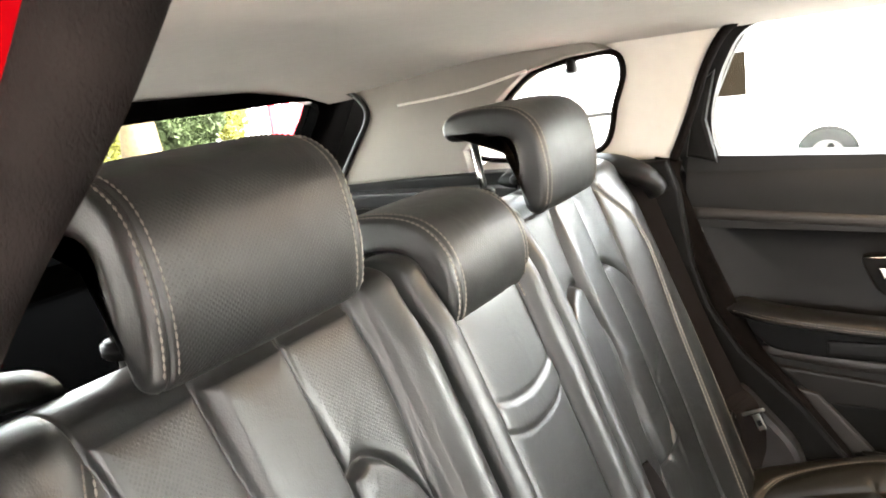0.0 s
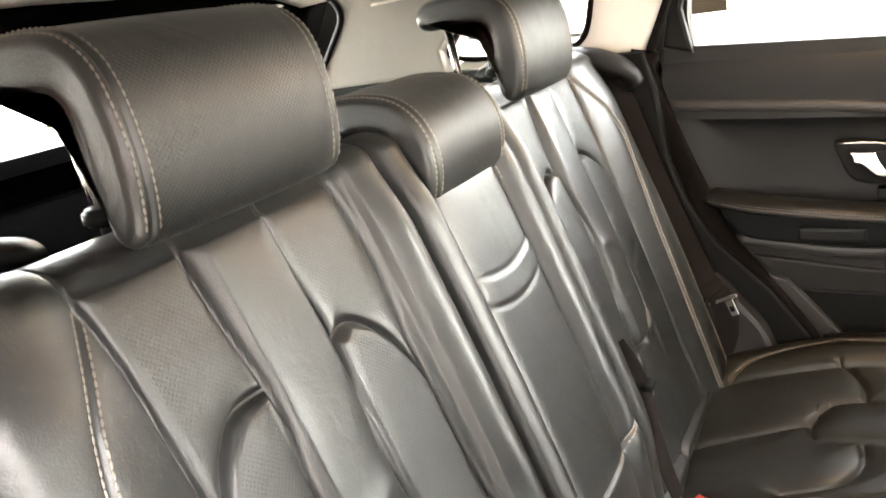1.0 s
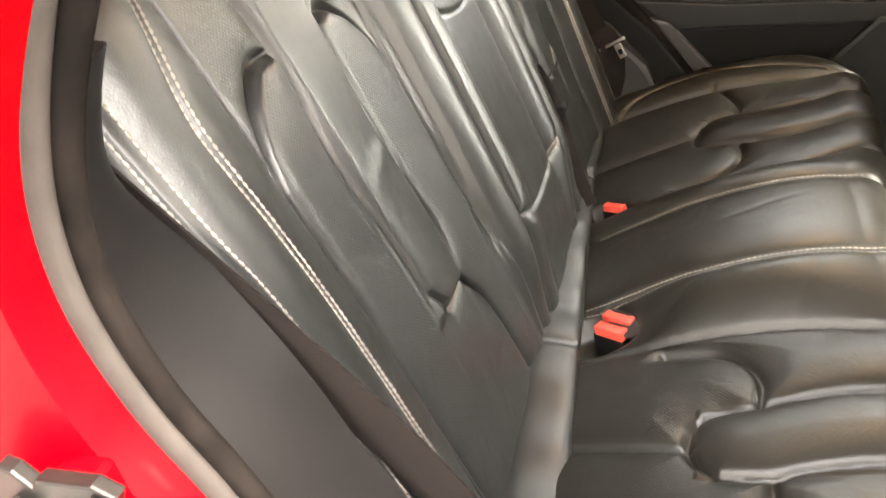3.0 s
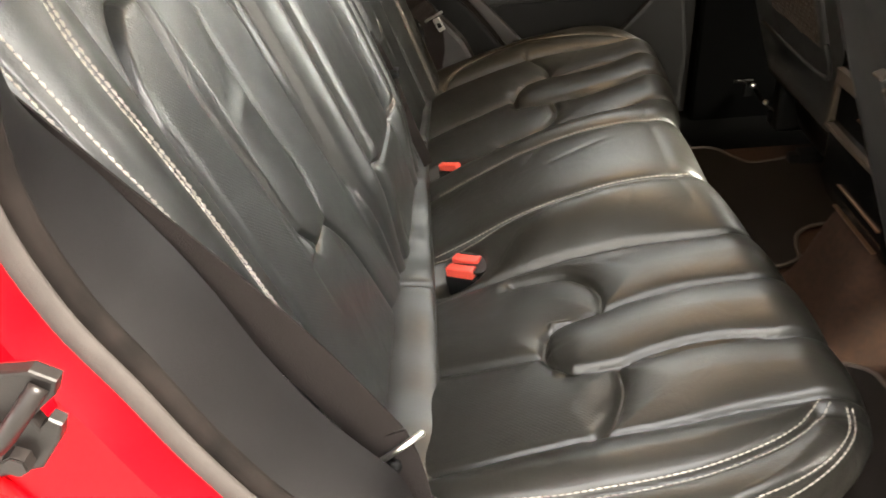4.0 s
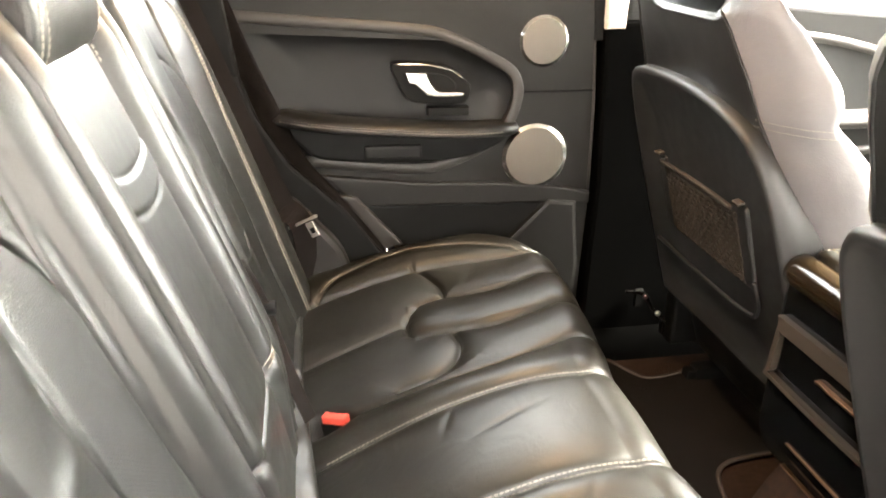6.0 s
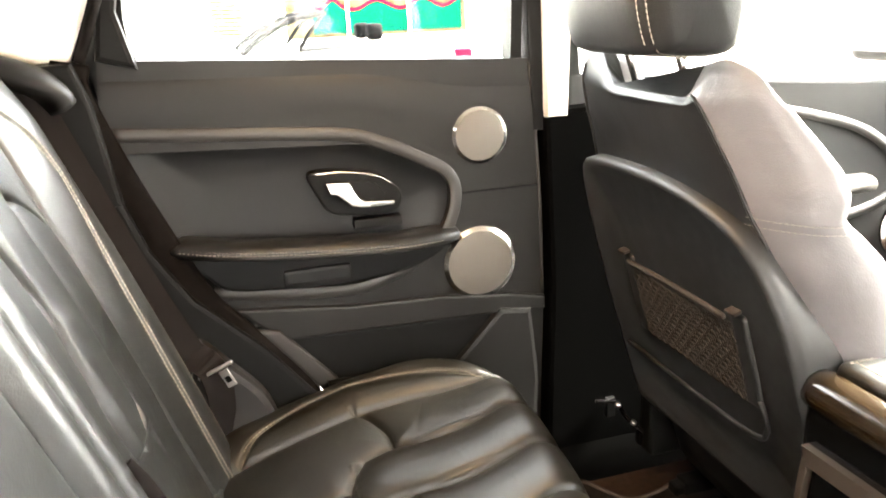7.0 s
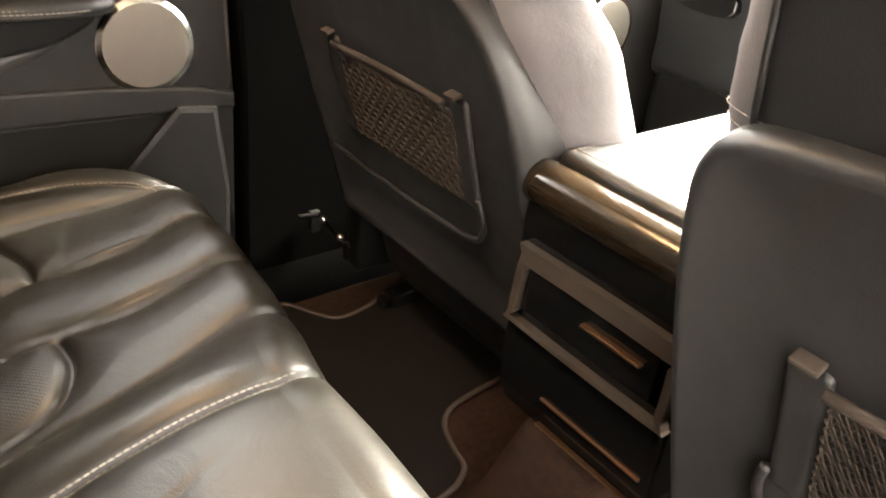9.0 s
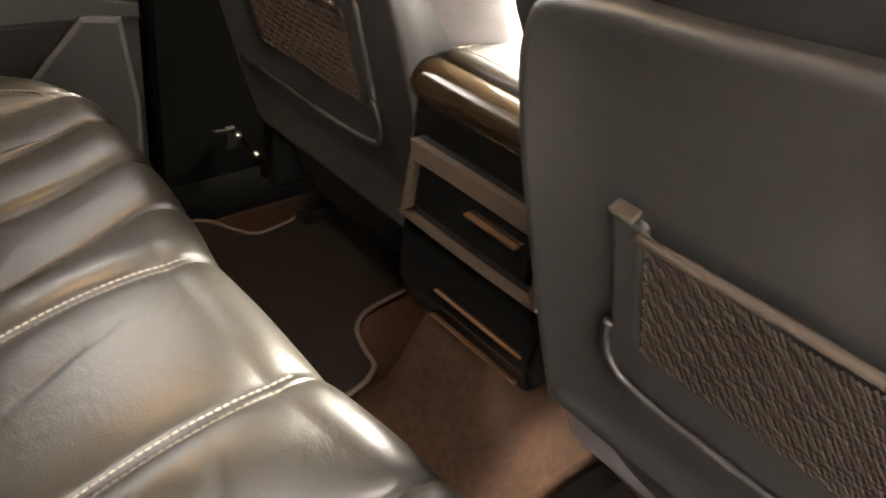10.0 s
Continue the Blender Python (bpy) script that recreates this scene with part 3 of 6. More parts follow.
def cushion_front(a):
    return soft_interp(a, [0, 0.1, 0.2, 0.33, 0.45, 0.53, 0.58, 0.63, 0.672], [-0.028, -0.028, -0.012, 0.0, 0.004, 0.004, -0.012, -0.06, -0.16])


def cushion_point(x, y, lift=0.0):
    x, y = np.atleast_1d(np.array(x, float)), np.atleast_1d(np.array(y, float))
    h = cushion_height(x, y) + lift
    return np.stack([x + CN[0] * h, y, 0.60 + 0.30 * (x - 0.20) + CN[2] * h], 1)


def cushion(name, parent, label):
    ys = np.linspace(-0.672, 0.672, 539)
    xs = np.linspace(0.085, X_FRONT, 197)
    yy, xx = np.meshgrid(ys, xs, indexing='ij')
    shift = cushion_front(np.abs(yy)) * ease(xx, 0.30, X_FRONT)
    xr = xx + shift
    h = cushion_height(xr, yy)
    top = np.stack([xr + CN[0] * h, yy, 0.60 + 0.30 * (xr - 0.20) + CN[2] * h], 2)
    last = top[:, -1, :]
    arcs = []
    for a in np.linspace(0, math.pi * 0.62, 16)[1:]:
        arcs.append(last + CF * (ROLL * math.sin(a)) - CN * (ROLL - ROLL * math.cos(a)))
    end = arcs[-1]
    dn = [end + np.array([-0.12 * d - 0.02 * math.sin(d * 14), 0, -d]) for d in (0.02, 0.05, 0.09, 0.13, 0.17, 0.2)]
    low = dn[-1].copy()
    low[:, 0] = 0.09
    low2 = low.copy()
    low2[:, 2] = 0.45
    loops = np.concatenate([top, np.stack(arcs, 1), np.stack(dn, 1), np.stack([low, low2], 1)], 1)
    idx = np.zeros((len(ys) - 1, loops.shape[1]), int)
    a = np.abs(yy[:-1])
    idx[:, :xs.size] = ((a > 0.215) & (a < 0.545) & ~((a > 0.33) & (a < 0.44) & (xr[:-1] > 0.35)) & (xr[:-1] < 0.41)
                       & (near_lines(xr[:-1], a, list(CL.values())) > 0.014))
    return tube_grid(ys, loops, name, [M["leather_worn"], M["leather_seat"]], parent, idx, label)


bench = thing("rear_bench", (0.3, 0, 0.40), "black leather rear bench cushion with channelled panels and pale stitching", "car seat")
cushion("leather_cover", bench, "creased black leather with perforated panels")


def c_rows(sign, line, offset, lift=0.0006):
    ln = np.array(line)
    d = np.gradient(ln, axis=0)
    nrm = np.stack([-d[:, 1], d[:, 0]], 1)
    nrm /= np.linalg.norm(nrm, axis=1)[:, None] + 1e-9
    q = ln + nrm * offset
    # past the front edge the row follows the rolled hide down
    edge = X_FRONT + cushion_front(q[:, 1])
    over = np.clip(q[:, 0] - edge, 0, 0.06) / ROLL
    base = cushion_point(np.minimum(q[:, 0], edge), sign * q[:, 1], 0.0)
    nm = CN[None, :] * np.cos(over)[:, None] + CF[None, :] * np.sin(over)[:, None]
    pts = base + CF[None, :] * (ROLL * np.sin(over))[:, None] - CN[None, :] * (ROLL - ROLL * np.cos(over))[:, None] + nm * lift
    return list(zip(pts, nm))


rows = []
for sg in (-1, 1):
    cl = [(x, 0.098) for x in np.linspace(0.185, 0.57, 40)]
    rows += [c_rows(sg, cl, o) for o in (-0.0045, 0.0045)]
    rows += [c_rows(sg, CL["bolster"][3:-2], o) for o in (-0.0045, 0.0045)]
    if sg < 0:
        rows += [c_rows(sg, C_EDGE[8:], o, 0.001) for o in (-0.003, 0.003)]
stitches("stitching", rows, bench)

# roll of hide between cushion and backrest
roll = thing("seat_back_roll", (0.12, 0, 0.60), "black leather roll filling the gap behind the seat cushion", "seat trim")
for ya, yb in ((-0.645, -0.201), (-0.199, 0.298), (0.302, 0.645)):
    verts, faces = [], []
    ys = np.linspace(ya, yb, 70)
    for y in ys:
        e = min(y - ya, yb - y)
        cx = 0.160 - 0.055 * (max(-0.5, min(0.3, y)) + 0.31)
        hw = 0.033 - 0.018 * (max(-0.4, min(0.3, y)) + 0.31)
        top = 0.640 + 0.003 * math.sin(y * 21) + 0.0015 * math.sin(y * 63) - 0.005 * math.exp(-(e / 0.004) ** 2)
        for p, q in oval(1.0, 1.0, 22):
            p, q = math.copysign(abs(p) ** 0.55, p), math.copysign(abs(q) ** 0.55, q)
            verts.append((cx + p * hw, y, top - 0.016 + q * 0.016 - 0.10 * p * hw))
    for i in range(69):
        for j in range(22):
            j2 = (j + 1) % 22
            faces.append((i * 22 + j, i * 22 + j2, (i + 1) * 22 + j2, (i + 1) * 22 + j))
    faces += [tuple(range(22))[::-1], tuple(69 * 22 + j for j in range(22))]
    mesh_part("roll_cover", verts, faces, M["leather_strip"], roll)


# ---- buckles and belts ----
def buckle(loc, turn, lean, label, scale=1.0):
    m = Matrix.Translation(loc) @ Matrix.Rotation(radians(turn), 4, 'Z') @ Matrix.Rotation(radians(lean), 4, 'Y') @ Matrix.Scale(scale, 4)
    ob = thing("belt_buckle", loc, label, "belt buckle", "rear belt buckles")
    part("housing", box((-0.028, -0.0115, -0.06), (0.028, 0.0115, -0.012), 0.004, 3, m), M["plastic_dark"], ob, "black plastic housing", True)
    part("release_button", box((-0.025, -0.0095, -0.020), (0.025, 0.0095, 0.003), 0.003, 3, m), M["red"], ob, "red release button", True)
    part("slot", box((-0.017, 0.0060, -0.004), (0.017, 0.0085, 0.0034), 0.0008, 1, m), M["plastic_dark"], ob)
    return ob


buckle((0.222, -0.153, 0.630), -30, -8, "red-button belt buckle in a seat recess", 0.92)
buckle((0.231, -0.130, 0.632), -30, -8, "red-button belt buckle beside its twin in a seat recess", 0.92)
buckle((0.196, 0.193, 0.628), -28, -8, "red-button belt buckle set between cushion and backrest", 0.8)
flap = thing("buckle_flap", (0.26, -0.115, 0.63), "dark leather flap lying behind the belt buckles", "seat trim")
leaf = smooth_line([(0.206, -0.106), (0.248, -0.081), (0.281, -0.075), (0.280, -0.118), (0.268, -0.154), (0.246, -0.172)], 4, True)
v = []
for d in (0.001, 0.005):
    for x, y in leaf:
        v.append((x, y, 0.626 + 0.25 * (x - 0.24) + d))
n = len(leaf)
f = [tuple(range(n))[::-1], tuple(range(n, 2 * n))] + [(i, (i + 1) % n, n + (i + 1) % n, n + i) for i in range(n)]
mesh_part("flap_cover", v, f, M["leather"], flap, smooth=False)


def belt(sg, label):
    """Shoulder belt: from its guide at the shoulder down to the parked tongue and the floor anchor."""
    ob = thing("seat_belt", (0.0, sg * 0.62, 0.6), label, "seat belt", "outer rear seat belts")
    if sg > 0:
        run = [(-0.060, 0.648, 1.240), (-0.024, 0.640, 1.192), (0.008, 0.635, 1.108), (0.049, 0.634, 0.990), (0.092, 0.633, 0.880), (0.124, 0.632, 0.806)]
    else:
        run = [(-0.115, -0.652, 1.250), (-0.065, -0.648, 1.165), (-0.010, -0.634, 1.070), (0.064, -0.624, 0.958), (0.118, -0.616, 0.868), (0.168, -0.612, 0.772)]
    path = smooth_line(run, 6)
    v, f = sweep(path, strap_section(0.047, 0.0025), up=(0.15, -0.95, 0.25) if sg > 0 else (-0.05, 0.99, 0.1))
    mesh_part("webbing", v, f, M["webbing"], ob, "dark woven webbing", smooth=False)
    if sg > 0:
        low = [run[-1], (0.150, 0.622, 0.785), (0.160, 0.626, 0.74), (0.158, 0.632, 0.68), (0.150, 0.640, 0.60)]
    else:
        low = [run[-1], (0.178, -0.616, 0.735), (0.184, -0.626, 0.690), (0.184, -0.640, 0.60)]
    path = smooth_line(low, 5)
    v, f = sweep(path, strap_section(0.047, 0.0025), up=(0.45, -0.89, 0.2) if sg > 0 else (-0.05, 0.99, 0.1))
    mesh_part("webbing", v, f, M["webbing"], ob, "dark woven webbing", smooth=False)
    if sg < 0:
        part("tongue_grip", rod((0.157, -0.624, 0.746), (0.208, -0.620, 0.784), 0.0030, 10, bevel=0.001), M["steel"], ob, "slim steel bar", True)
        part("stop_button", rod((0.176, -0.612, 0.742), (0.178, -0.624, 0.740), 0.006, 12, bevel=0.002), M["plastic_dark"], ob, "small dark stop button", True)
        return ob
    m = Matrix.Translation((0.158, sg * 0.612, 0.782)) @ Matrix.Rotation(radians(-sg * 24), 4, 'Z') @ Matrix.Rotation(radians(-28), 4, 'Y')
    t = part("tongue_grip", box((-0.034, -0.003, -0.003), (0.034, 0.003, 0.003), 0.0015, 2, m), M["steel"], ob, "slim steel bar", True)
    part("tongue_plate", box((0.002, -0.0012, -0.036), (0.020, 0.0012, -0.005), 0.001, 1, m), M["steel"], t, "bright steel plate")
    part("tongue_slot", box((0.006, -0.0024, -0.028), (0.016, 0.0024, -0.017), 0.001, 1, m), M["plastic_dark"], t)
    return ob


belt(1, "dark seat belt hanging beside the backrest with its steel tongue")
belt(-1, "dark brown seat belt beside the open door with its steel tongue")


mid_belt = thing("centre_seat_belt", (0.11, 0.2, 0.75), "dark centre belt strap hanging between the seat sections", "seat belt")
path = smooth_line([(BX + 0.042 - BK * (z - BZ), y, z) for y, z in ((0.196, 0.885), (0.212, 0.848), (0.214, 0.800), (0.188, 0.745), (0.172, 0.690), (0.168, 0.645))], 6)
v, f = sweep(path, strap_section(0.020, 0.003), up=(0.55, -0.80, 0.2))
mesh_part("webbing", v, f, M["webbing"], mid_belt, smooth=False)
g = part("tongue_grip", box((0.104, 0.204, 0.800), (0.122, 0.232, 0.812), 0.003, 2), M["plastic_dark"], mid_belt, "black grip", True)
part("tongue_plate", box((0.112, 0.226, 0.774), (0.1145, 0.240, 0.802), 0.001, 1), M["steel"], g, "small steel plate")


# ---- shell of the car: floor, headliner, pillars ----
def panel(name, outline, axis, lo, hi, material, label, bevel=0.003):
    return tagged(part(name, prism(outline, axis, lo, hi, bevel), material), label, "trim", kind="structure")


tagged(part("floor", box((-1.05, -0.72, 0.30), (2.1, 0.72, 0.38), 0.004), M["carpet"]), "dark brown carpet on the car floor", "floor", kind="structure")

def floor_tunnel():
    # low ridge between the rear footwells, rising to carry the console
    xs = np.concatenate([np.linspace(0.45, 0.72, 6), np.linspace(0.78, 0.88, 14), [1.2, 2.0]])
    ys = np.linspace(-0.15, 0.15, 31)
    verts, faces = [], []
    for x in xs:
        for y in ys:
            low = 0.020 * (1 - float(ease(np.array(abs(y)), 0.065, 0.13)))
            up = 0.175 * float(ease(np.array(x), 0.79, 0.875)) * (1 - float(ease(np.array(abs(y)), 0.055, 0.142)))
            verts.append((x, y, 0.3785 + low + up))
    n = len(ys)
    faces = [(i * n + j, (i + 1) * n + j, (i + 1) * n + j + 1, i * n + j + 1) for i in range(len(xs) - 1) for j in range(n - 1)]
    return mesh_part("floor_tunnel", verts, faces, M["carpet"])


tagged(floor_tunnel(), "raised carpeted tunnel along the middle of the floor", "floor", kind="structure")


def headliner():
    xs, ys = np.linspace(-0.84, 1.45, 48), np.linspace(-0.70, 0.70, 41)
    verts, faces = [], []
    def z(x, y):
        a = abs(y)
        h = 1.545 - 0.055 * np.interp(a, [0, 0.4, 0.6, 0.70], [0, 0.15, 0.6, 1.0])
        h -= 0.045 * float(ease(np.array(x), -0.25, -0.84)) * 1.0
        h -= 0.05 * float(ease(np.array(x), 0.9, 1.45))
        return h
    for up in (0, 0.02):
        for x in xs:
            for y in ys:
                verts.append((x, y, z(x, y) + up))
    n, k = len(ys), len(xs)
    for s in (0, n * k):
        for i in range(k - 1):
            for j in range(n - 1):
                q = s + i * n + j
                faces.append((q, q + 1, q + n + 1, q + n))
    return mesh_part("ceiling", verts, faces, M["cloth"])


tagged(headliner(), "pale grey woven cloth headliner", "ceiling", kind="structure")
for sg in (-1, 1):
    tagged(part("roof_rail", box((-0.9, sg * 0.70 - 0.03, 1.53), (1.5, sg * 0.70 + 0.07, 1.60), 0.02, 3), M["paint"]), "red painted roof side rail", "car body", kind="structure")
tagged(part("roof_skin", box((-0.95, -0.74, 1.585), (1.55, 0.74, 1.605), 0.006), M["paint"]), "red painted steel roof", "car body", kind="structure")

# left side: pillar between rear door and quarter window
y0, y1 = 0.690, 0.76
pillar = smooth_line([(0.020, 1.262), (0.058, 1.345), (0.092, 1.435), (0.135, 1.498), (0.20, 1.525)], 6).tolist()
q_edge = smooth_line([(-0.110, 1.500), (-0.072, 1.478), (-0.054, 1.440), (-0.075, 1.38), (-0.112, 1.295), (-0.135, 1.262)], 6).tolist()
panel("trim_pillar_c", pillar + [(0.20, 1.55), (-0.11, 1.55)] + q_edge, 1, y0, y1, M["cream"], "cream plastic pillar trim", 0.008)
seal = smooth_line([(0.030, 1.262), (0.066, 1.345), (0.100, 1.432), (0.145, 1.495), (0.22, 1.517), (0.45, 1.515), (0.75, 1.500)], 8)
v, f = sweep([(x, 0.688, z) for x, z in seal], oval(0.009, 0.012), up=(0, 1, 0))
tagged(mesh_part("door_seal_left", v, f, M["rubber"]), "black rubber seal round the door opening", "seal", kind="structure")
v, f = sweep(smooth_line([(0.018, 0.694, 1.262), (0.012, 0.694, 1.222), (0.040, 0.694, 1.13), (0.086, 0.694, 1.01), (0.145, 0.694, 0.877), (0.205, 0.694, 0.797), (0.29, 0.694, 0.684), (0.33, 0.694, 0.58)], 6), oval(0.027, 0.012, 16), up=(0, 1, 0))
tagged(mesh_part("door_seal_rear", v, f, M["rubber"]), "thick black rubber seal behind the closed door", "seal", kind="structure")
# quarter window surround and its pane
hole = smooth_line([(-0.112, 1.290), (-0.075, 1.38), (-0.056, 1.440), (-0.078, 1.476), (-0.17, 1.470), (-0.25, 1.452), (-0.31, 1.405), (-0.40, 1.31), (-0.37, 1.285), (-0.25, 1.280)], 6, True)
v, f = sweep([(x, 0.690, z) for x, z in hole], oval(0.006, 0.010), True)
win_q = tagged(mesh_part("window_quarter", v, f, M["rubber"]), "small rear quarter window with a dark rubber edge", "window", kind="structure")
part("pane", prism(hole[::3].tolist(), 1, 0.744, 0.748), M["glass"], win_q)
part("catch", box((-0.168, 0.675, 1.445), (-0.150, 0.70, 1.474), 0.006), M["plastic_dark"], win_q, "small black catch", True)
d_edge = [tuple(p) for p in smooth_line([(-0.755, 1.256), (-0.720, 1.302), (-0.676, 1.359), (-0.650, 1.394), (-0.644, 1.420), (-0.658, 1.446), (-0.690, 1.468), (-0.74, 1.478)], 6)]
upper = [(-0.70, 1.56), (-0.11, 1.56), (-0.11, 1.500), (-0.078, 1.482), (-0.17, 1.476), (-0.25, 1.458), (-0.316, 1.410), (-0.41, 1.31), (-0.40, 1.262), (-0.76, 1.250)] + d_edge
panel("trim_pillar_d", upper, 1, 0.655, 0.76, M["shaded_pillar"], "pale grey plastic trim of the rear pillar", 0.008)
v, f = sweep([(x - 0.004, 0.652, z) for x, z in d_edge], oval(0.007, 0.006, 10), up=(0, 1, 0))
tagged(mesh_part("tailgate_seal", v, f, M["softtrim"]), "black rubber seal round the tailgate opening", "seal", kind="structure")
panel("trim_ledge", [(-0.41, 1.262), (-0.135, 1.262), (-0.112, 1.280), (-0.25, 1.276), (-0.37, 1.281)], 1, 0.690, 0.75, M["cream"], "cream strip under the quarter window", 0.002)
panel("trim_side_upper", [(-0.80, 1.256), (0.022, 1.262), (0.04, 1.20), (0.06, 1.05), (-0.80, 1.05)], 1, 0.66, 0.76, M["plastic_dark"], "black plastic side trim below the pillar", 0.006)
panel("trim_side_lower", [(-0.80, 1.06), (0.055, 1.06), (0.085, 0.97), (0.14, 0.88), (0.24, 0.78), (0.33, 0.66), (0.34, 0.38), (-0.80, 0.38)], 1, 0.672, 0.76, M["plastic_dark"], "black plastic wheel arch trim", 0.008)
guide = thing("belt_guide", (-0.10, 0.63, 1.23), "black plastic belt guide pod on the side trim", "belt guide")
v, f = sweep(smooth_line([(-0.20, 0.665, 1.235), (-0.15, 0.650, 1.262), (-0.08, 0.645, 1.262), (-0.02, 0.650, 1.238), (0.000, 0.660, 1.205)], 6), oval(0.040, 0.022, 16), up=(0, 0, 1))
mesh_part("pod", v, f, M["plastic"], guide)
panel("trim_arch_panel", smooth_line([(0.138, 0.815), (0.185, 0.765), (0.235, 0.700), (0.25, 0.62), (0.20, 0.58), (0.12, 0.60), (0.112, 0.70), (0.122, 0.78)], 4, True).tolist(), 1, 0.640, 0.70, M["arch"], "dark plastic trim beside the seat", 0.012)

# rear window frame, tailgate and load space
half_in = [(0.56, 1.472), (0.62, 1.469), (0.655, 1.458), (0.671, 1.436), (0.672, 1.40), (0.660, 1.33), (0.645, 1.24), (0.60, 1.20)]
frame_in = half_in + [(-y, z) for y, z in half_in[::-1]]
half_out = [(0.60, 1.515), (0.70, 1.515), (0.78, 1.500), (0.825, 1.46), (0.830, 1.41), (0.830, 1.33), (0.825, 1.22), (0.74, 1.16)]
frame_out = half_out + [(-y, z) for y, z in half_out[::-1]]
v, f = ring_plate(frame_out, frame_in, 0, -0.03, 0.02)
gate_m = Matrix.Translation((-0.80, 0, 1.47)) @ Matrix.Rotation(radians(32), 4, 'Y') @ Matrix.Translation((0, 0, -1.47))
gate = thing("tailgate", (-0.9, 0, 0.9), "black-trimmed tailgate with a wide rear window", "tailgate", kind="structure")
gp = mesh_part("window_frame", [gate_m @ Vector(p) for p in v], f, M["cover"], gate, smooth=False)
pb = prism(frame_in, 0, -0.012, -0.008)
pb.transform(gate_m)
part("pane", pb, M["glass"], gp)
pb = box((-1.08, -0.70, 0.50), (-0.98, 0.70, 1.205), 0.015, 3)
part("inner_panel", pb, M["cover"], gate)
cover = thing("load_cover", (-0.35, 0, 1.17), "black roller load cover behind the rear seat", "load cover")
part("cover_sheet", box((-0.95, -0.60, 1.165), (-0.30, 0.60, 1.172), 0.002, 1), M["cover"], cover)
part("roller_case", rod((-0.30, -0.62, 1.165), (-0.30, 0.62, 1.165), 0.034, 18, bevel=0.006), M["cover"], cover, "dark roller case", True)
part("side_rail", box((-0.72, 0.60, 1.20), (-0.25, 0.66, 1.235), 0.006), M["plastic"], cover)
tagged(part("load_floor", box((-1.10, -0.72, 0.55), (-0.16, 0.72, 0.62), 0.004), M["carpet"]), "dark carpet of the load space", "floor", kind="structure")
tagged(part("seat_base", box((-0.16, -0.66, 0.375), (0.52, 0.66, 0.50), 0.01), M["plastic_dark"]), "black base under the rear bench", "seat base", kind="structure")

# right side, whose door stands open
OUT = 1.0
ap = smooth_line([(1.30, 1.46), (0.95, 1.50), (0.60, 1.548), (0.42, 1.540), (0.335, 1.502), (0.293, 1.466), (0.248, 1.4295), (0.165, 1.35), (0.085, 1.265), (0.028, 1.18), (0.008, 1.10), (0.018, 1.02), (0.045, 0.95), (0.070, 0.885), (0.110, 0.81), (0.18, 0.72), (0.27, 0.62), (0.33, 0.50), (0.38, 0.43), (0.50, 0.40), (0.76, 0.40)], 7)
def bead(name, line, y, width, depth, shift, material, label):
    """A rubber bead along the doorway whose width, depth and outward shift change on the way."""
    n = len(line)
    ring = oval(1.0, 1.0, 14)
    verts, faces = [], []
    for i, (x, z) in enumerate(line):
        a, b = line[max(i - 1, 0)], line[min(i + 1, n - 1)]
        d = np.array([b[0] - a[0], b[1] - a[1]])
        d = d / np.linalg.norm(d)
        out = np.array([d[1], -d[0]])
        w, t, o = width(x, z), depth, shift(x, z)
        for p, q in ring:
            verts.append((x + out[0] * (o + p * w), y + q * t, z + out[1] * (o + p * w)))
    for i in range(n - 1):
        for j in range(14):
            k = (j + 1) % 14
            faces.append((i * 14 + j, i * 14 + k, (i + 1) * 14 + k, (i + 1) * 14 + j))
    return tagged(mesh_part(name, verts, faces, material), label, "seal", kind="structure")


def high(a, b):
    """A value that is a by the shoulder and below, b by the roof."""
    return lambda x, z: a + (b - a) * float(ease(np.array(z), 1.15, 1.38))


bead("door_seal_right", ap, -0.716, high(0.0135, 0.0085), 0.009, high(0.0, OUT * 0.0015), M["rubber"], "worn flocked dark seal round the open doorway")
bead("door_seal_lip", ap, -0.730, high(0.013, 0.006), 0.007, high(OUT * 0.007, OUT * 0.011), M["lip"], "pale worn rubber lip round the doorway")


def strip_between(name, a, b, material, label, bulge=0.0, n=5):
    """A skin between two lines with as many points; it may bulge inwards."""
    verts, faces = [], []
    k = len(a)
    for i in range(k):
        for j in range(n + 1):
            t = j / n
            p = Vector(a[i]).lerp(Vector(b[i]), t)
            p.y += bulge * math.sin(t * math.pi)
            verts.append(p)
    for i in range(k - 1):
        for j in range(n):
            q = i * (n + 1) + j
            faces.append((q, q + 1, q + n + 2, q + n + 1))
    return tagged(mesh_part(name, verts, faces, material), label, "trim", kind="structure")


lower = ap[60:]
inner = [(x - 0.018 + 0.046 * float(ease(np.array(z), 1.16, 0.98)) - 0.05 * float(ease(np.array(z), 0.76, 0.66)), -0.662 + 0.028 * float(ease(np.array(z), 1.16, 1.05)), z) for x, z in lower]
strip_between("trim_doorway_inner", [(x, -0.703, z) for x, z in lower], inner, M["doorway"], "smooth dark plastic trim inside the doorway", 0.010)
inner2 = [(x - 0.20, -0.652, z + 0.02) for x, z in lower]
strip_between("trim_doorway_deep", inner, inner2, M["plastic_dark"], "black plastic side trim beside the seat", 0.004)
strip_between("body_flange", [(x - 0.004, -0.722, z) for x, z in ap], [(x - 0.012, -0.765, z - 0.004) for x, z in ap], M["paint"], "red painted flange of the doorway", -0.004)
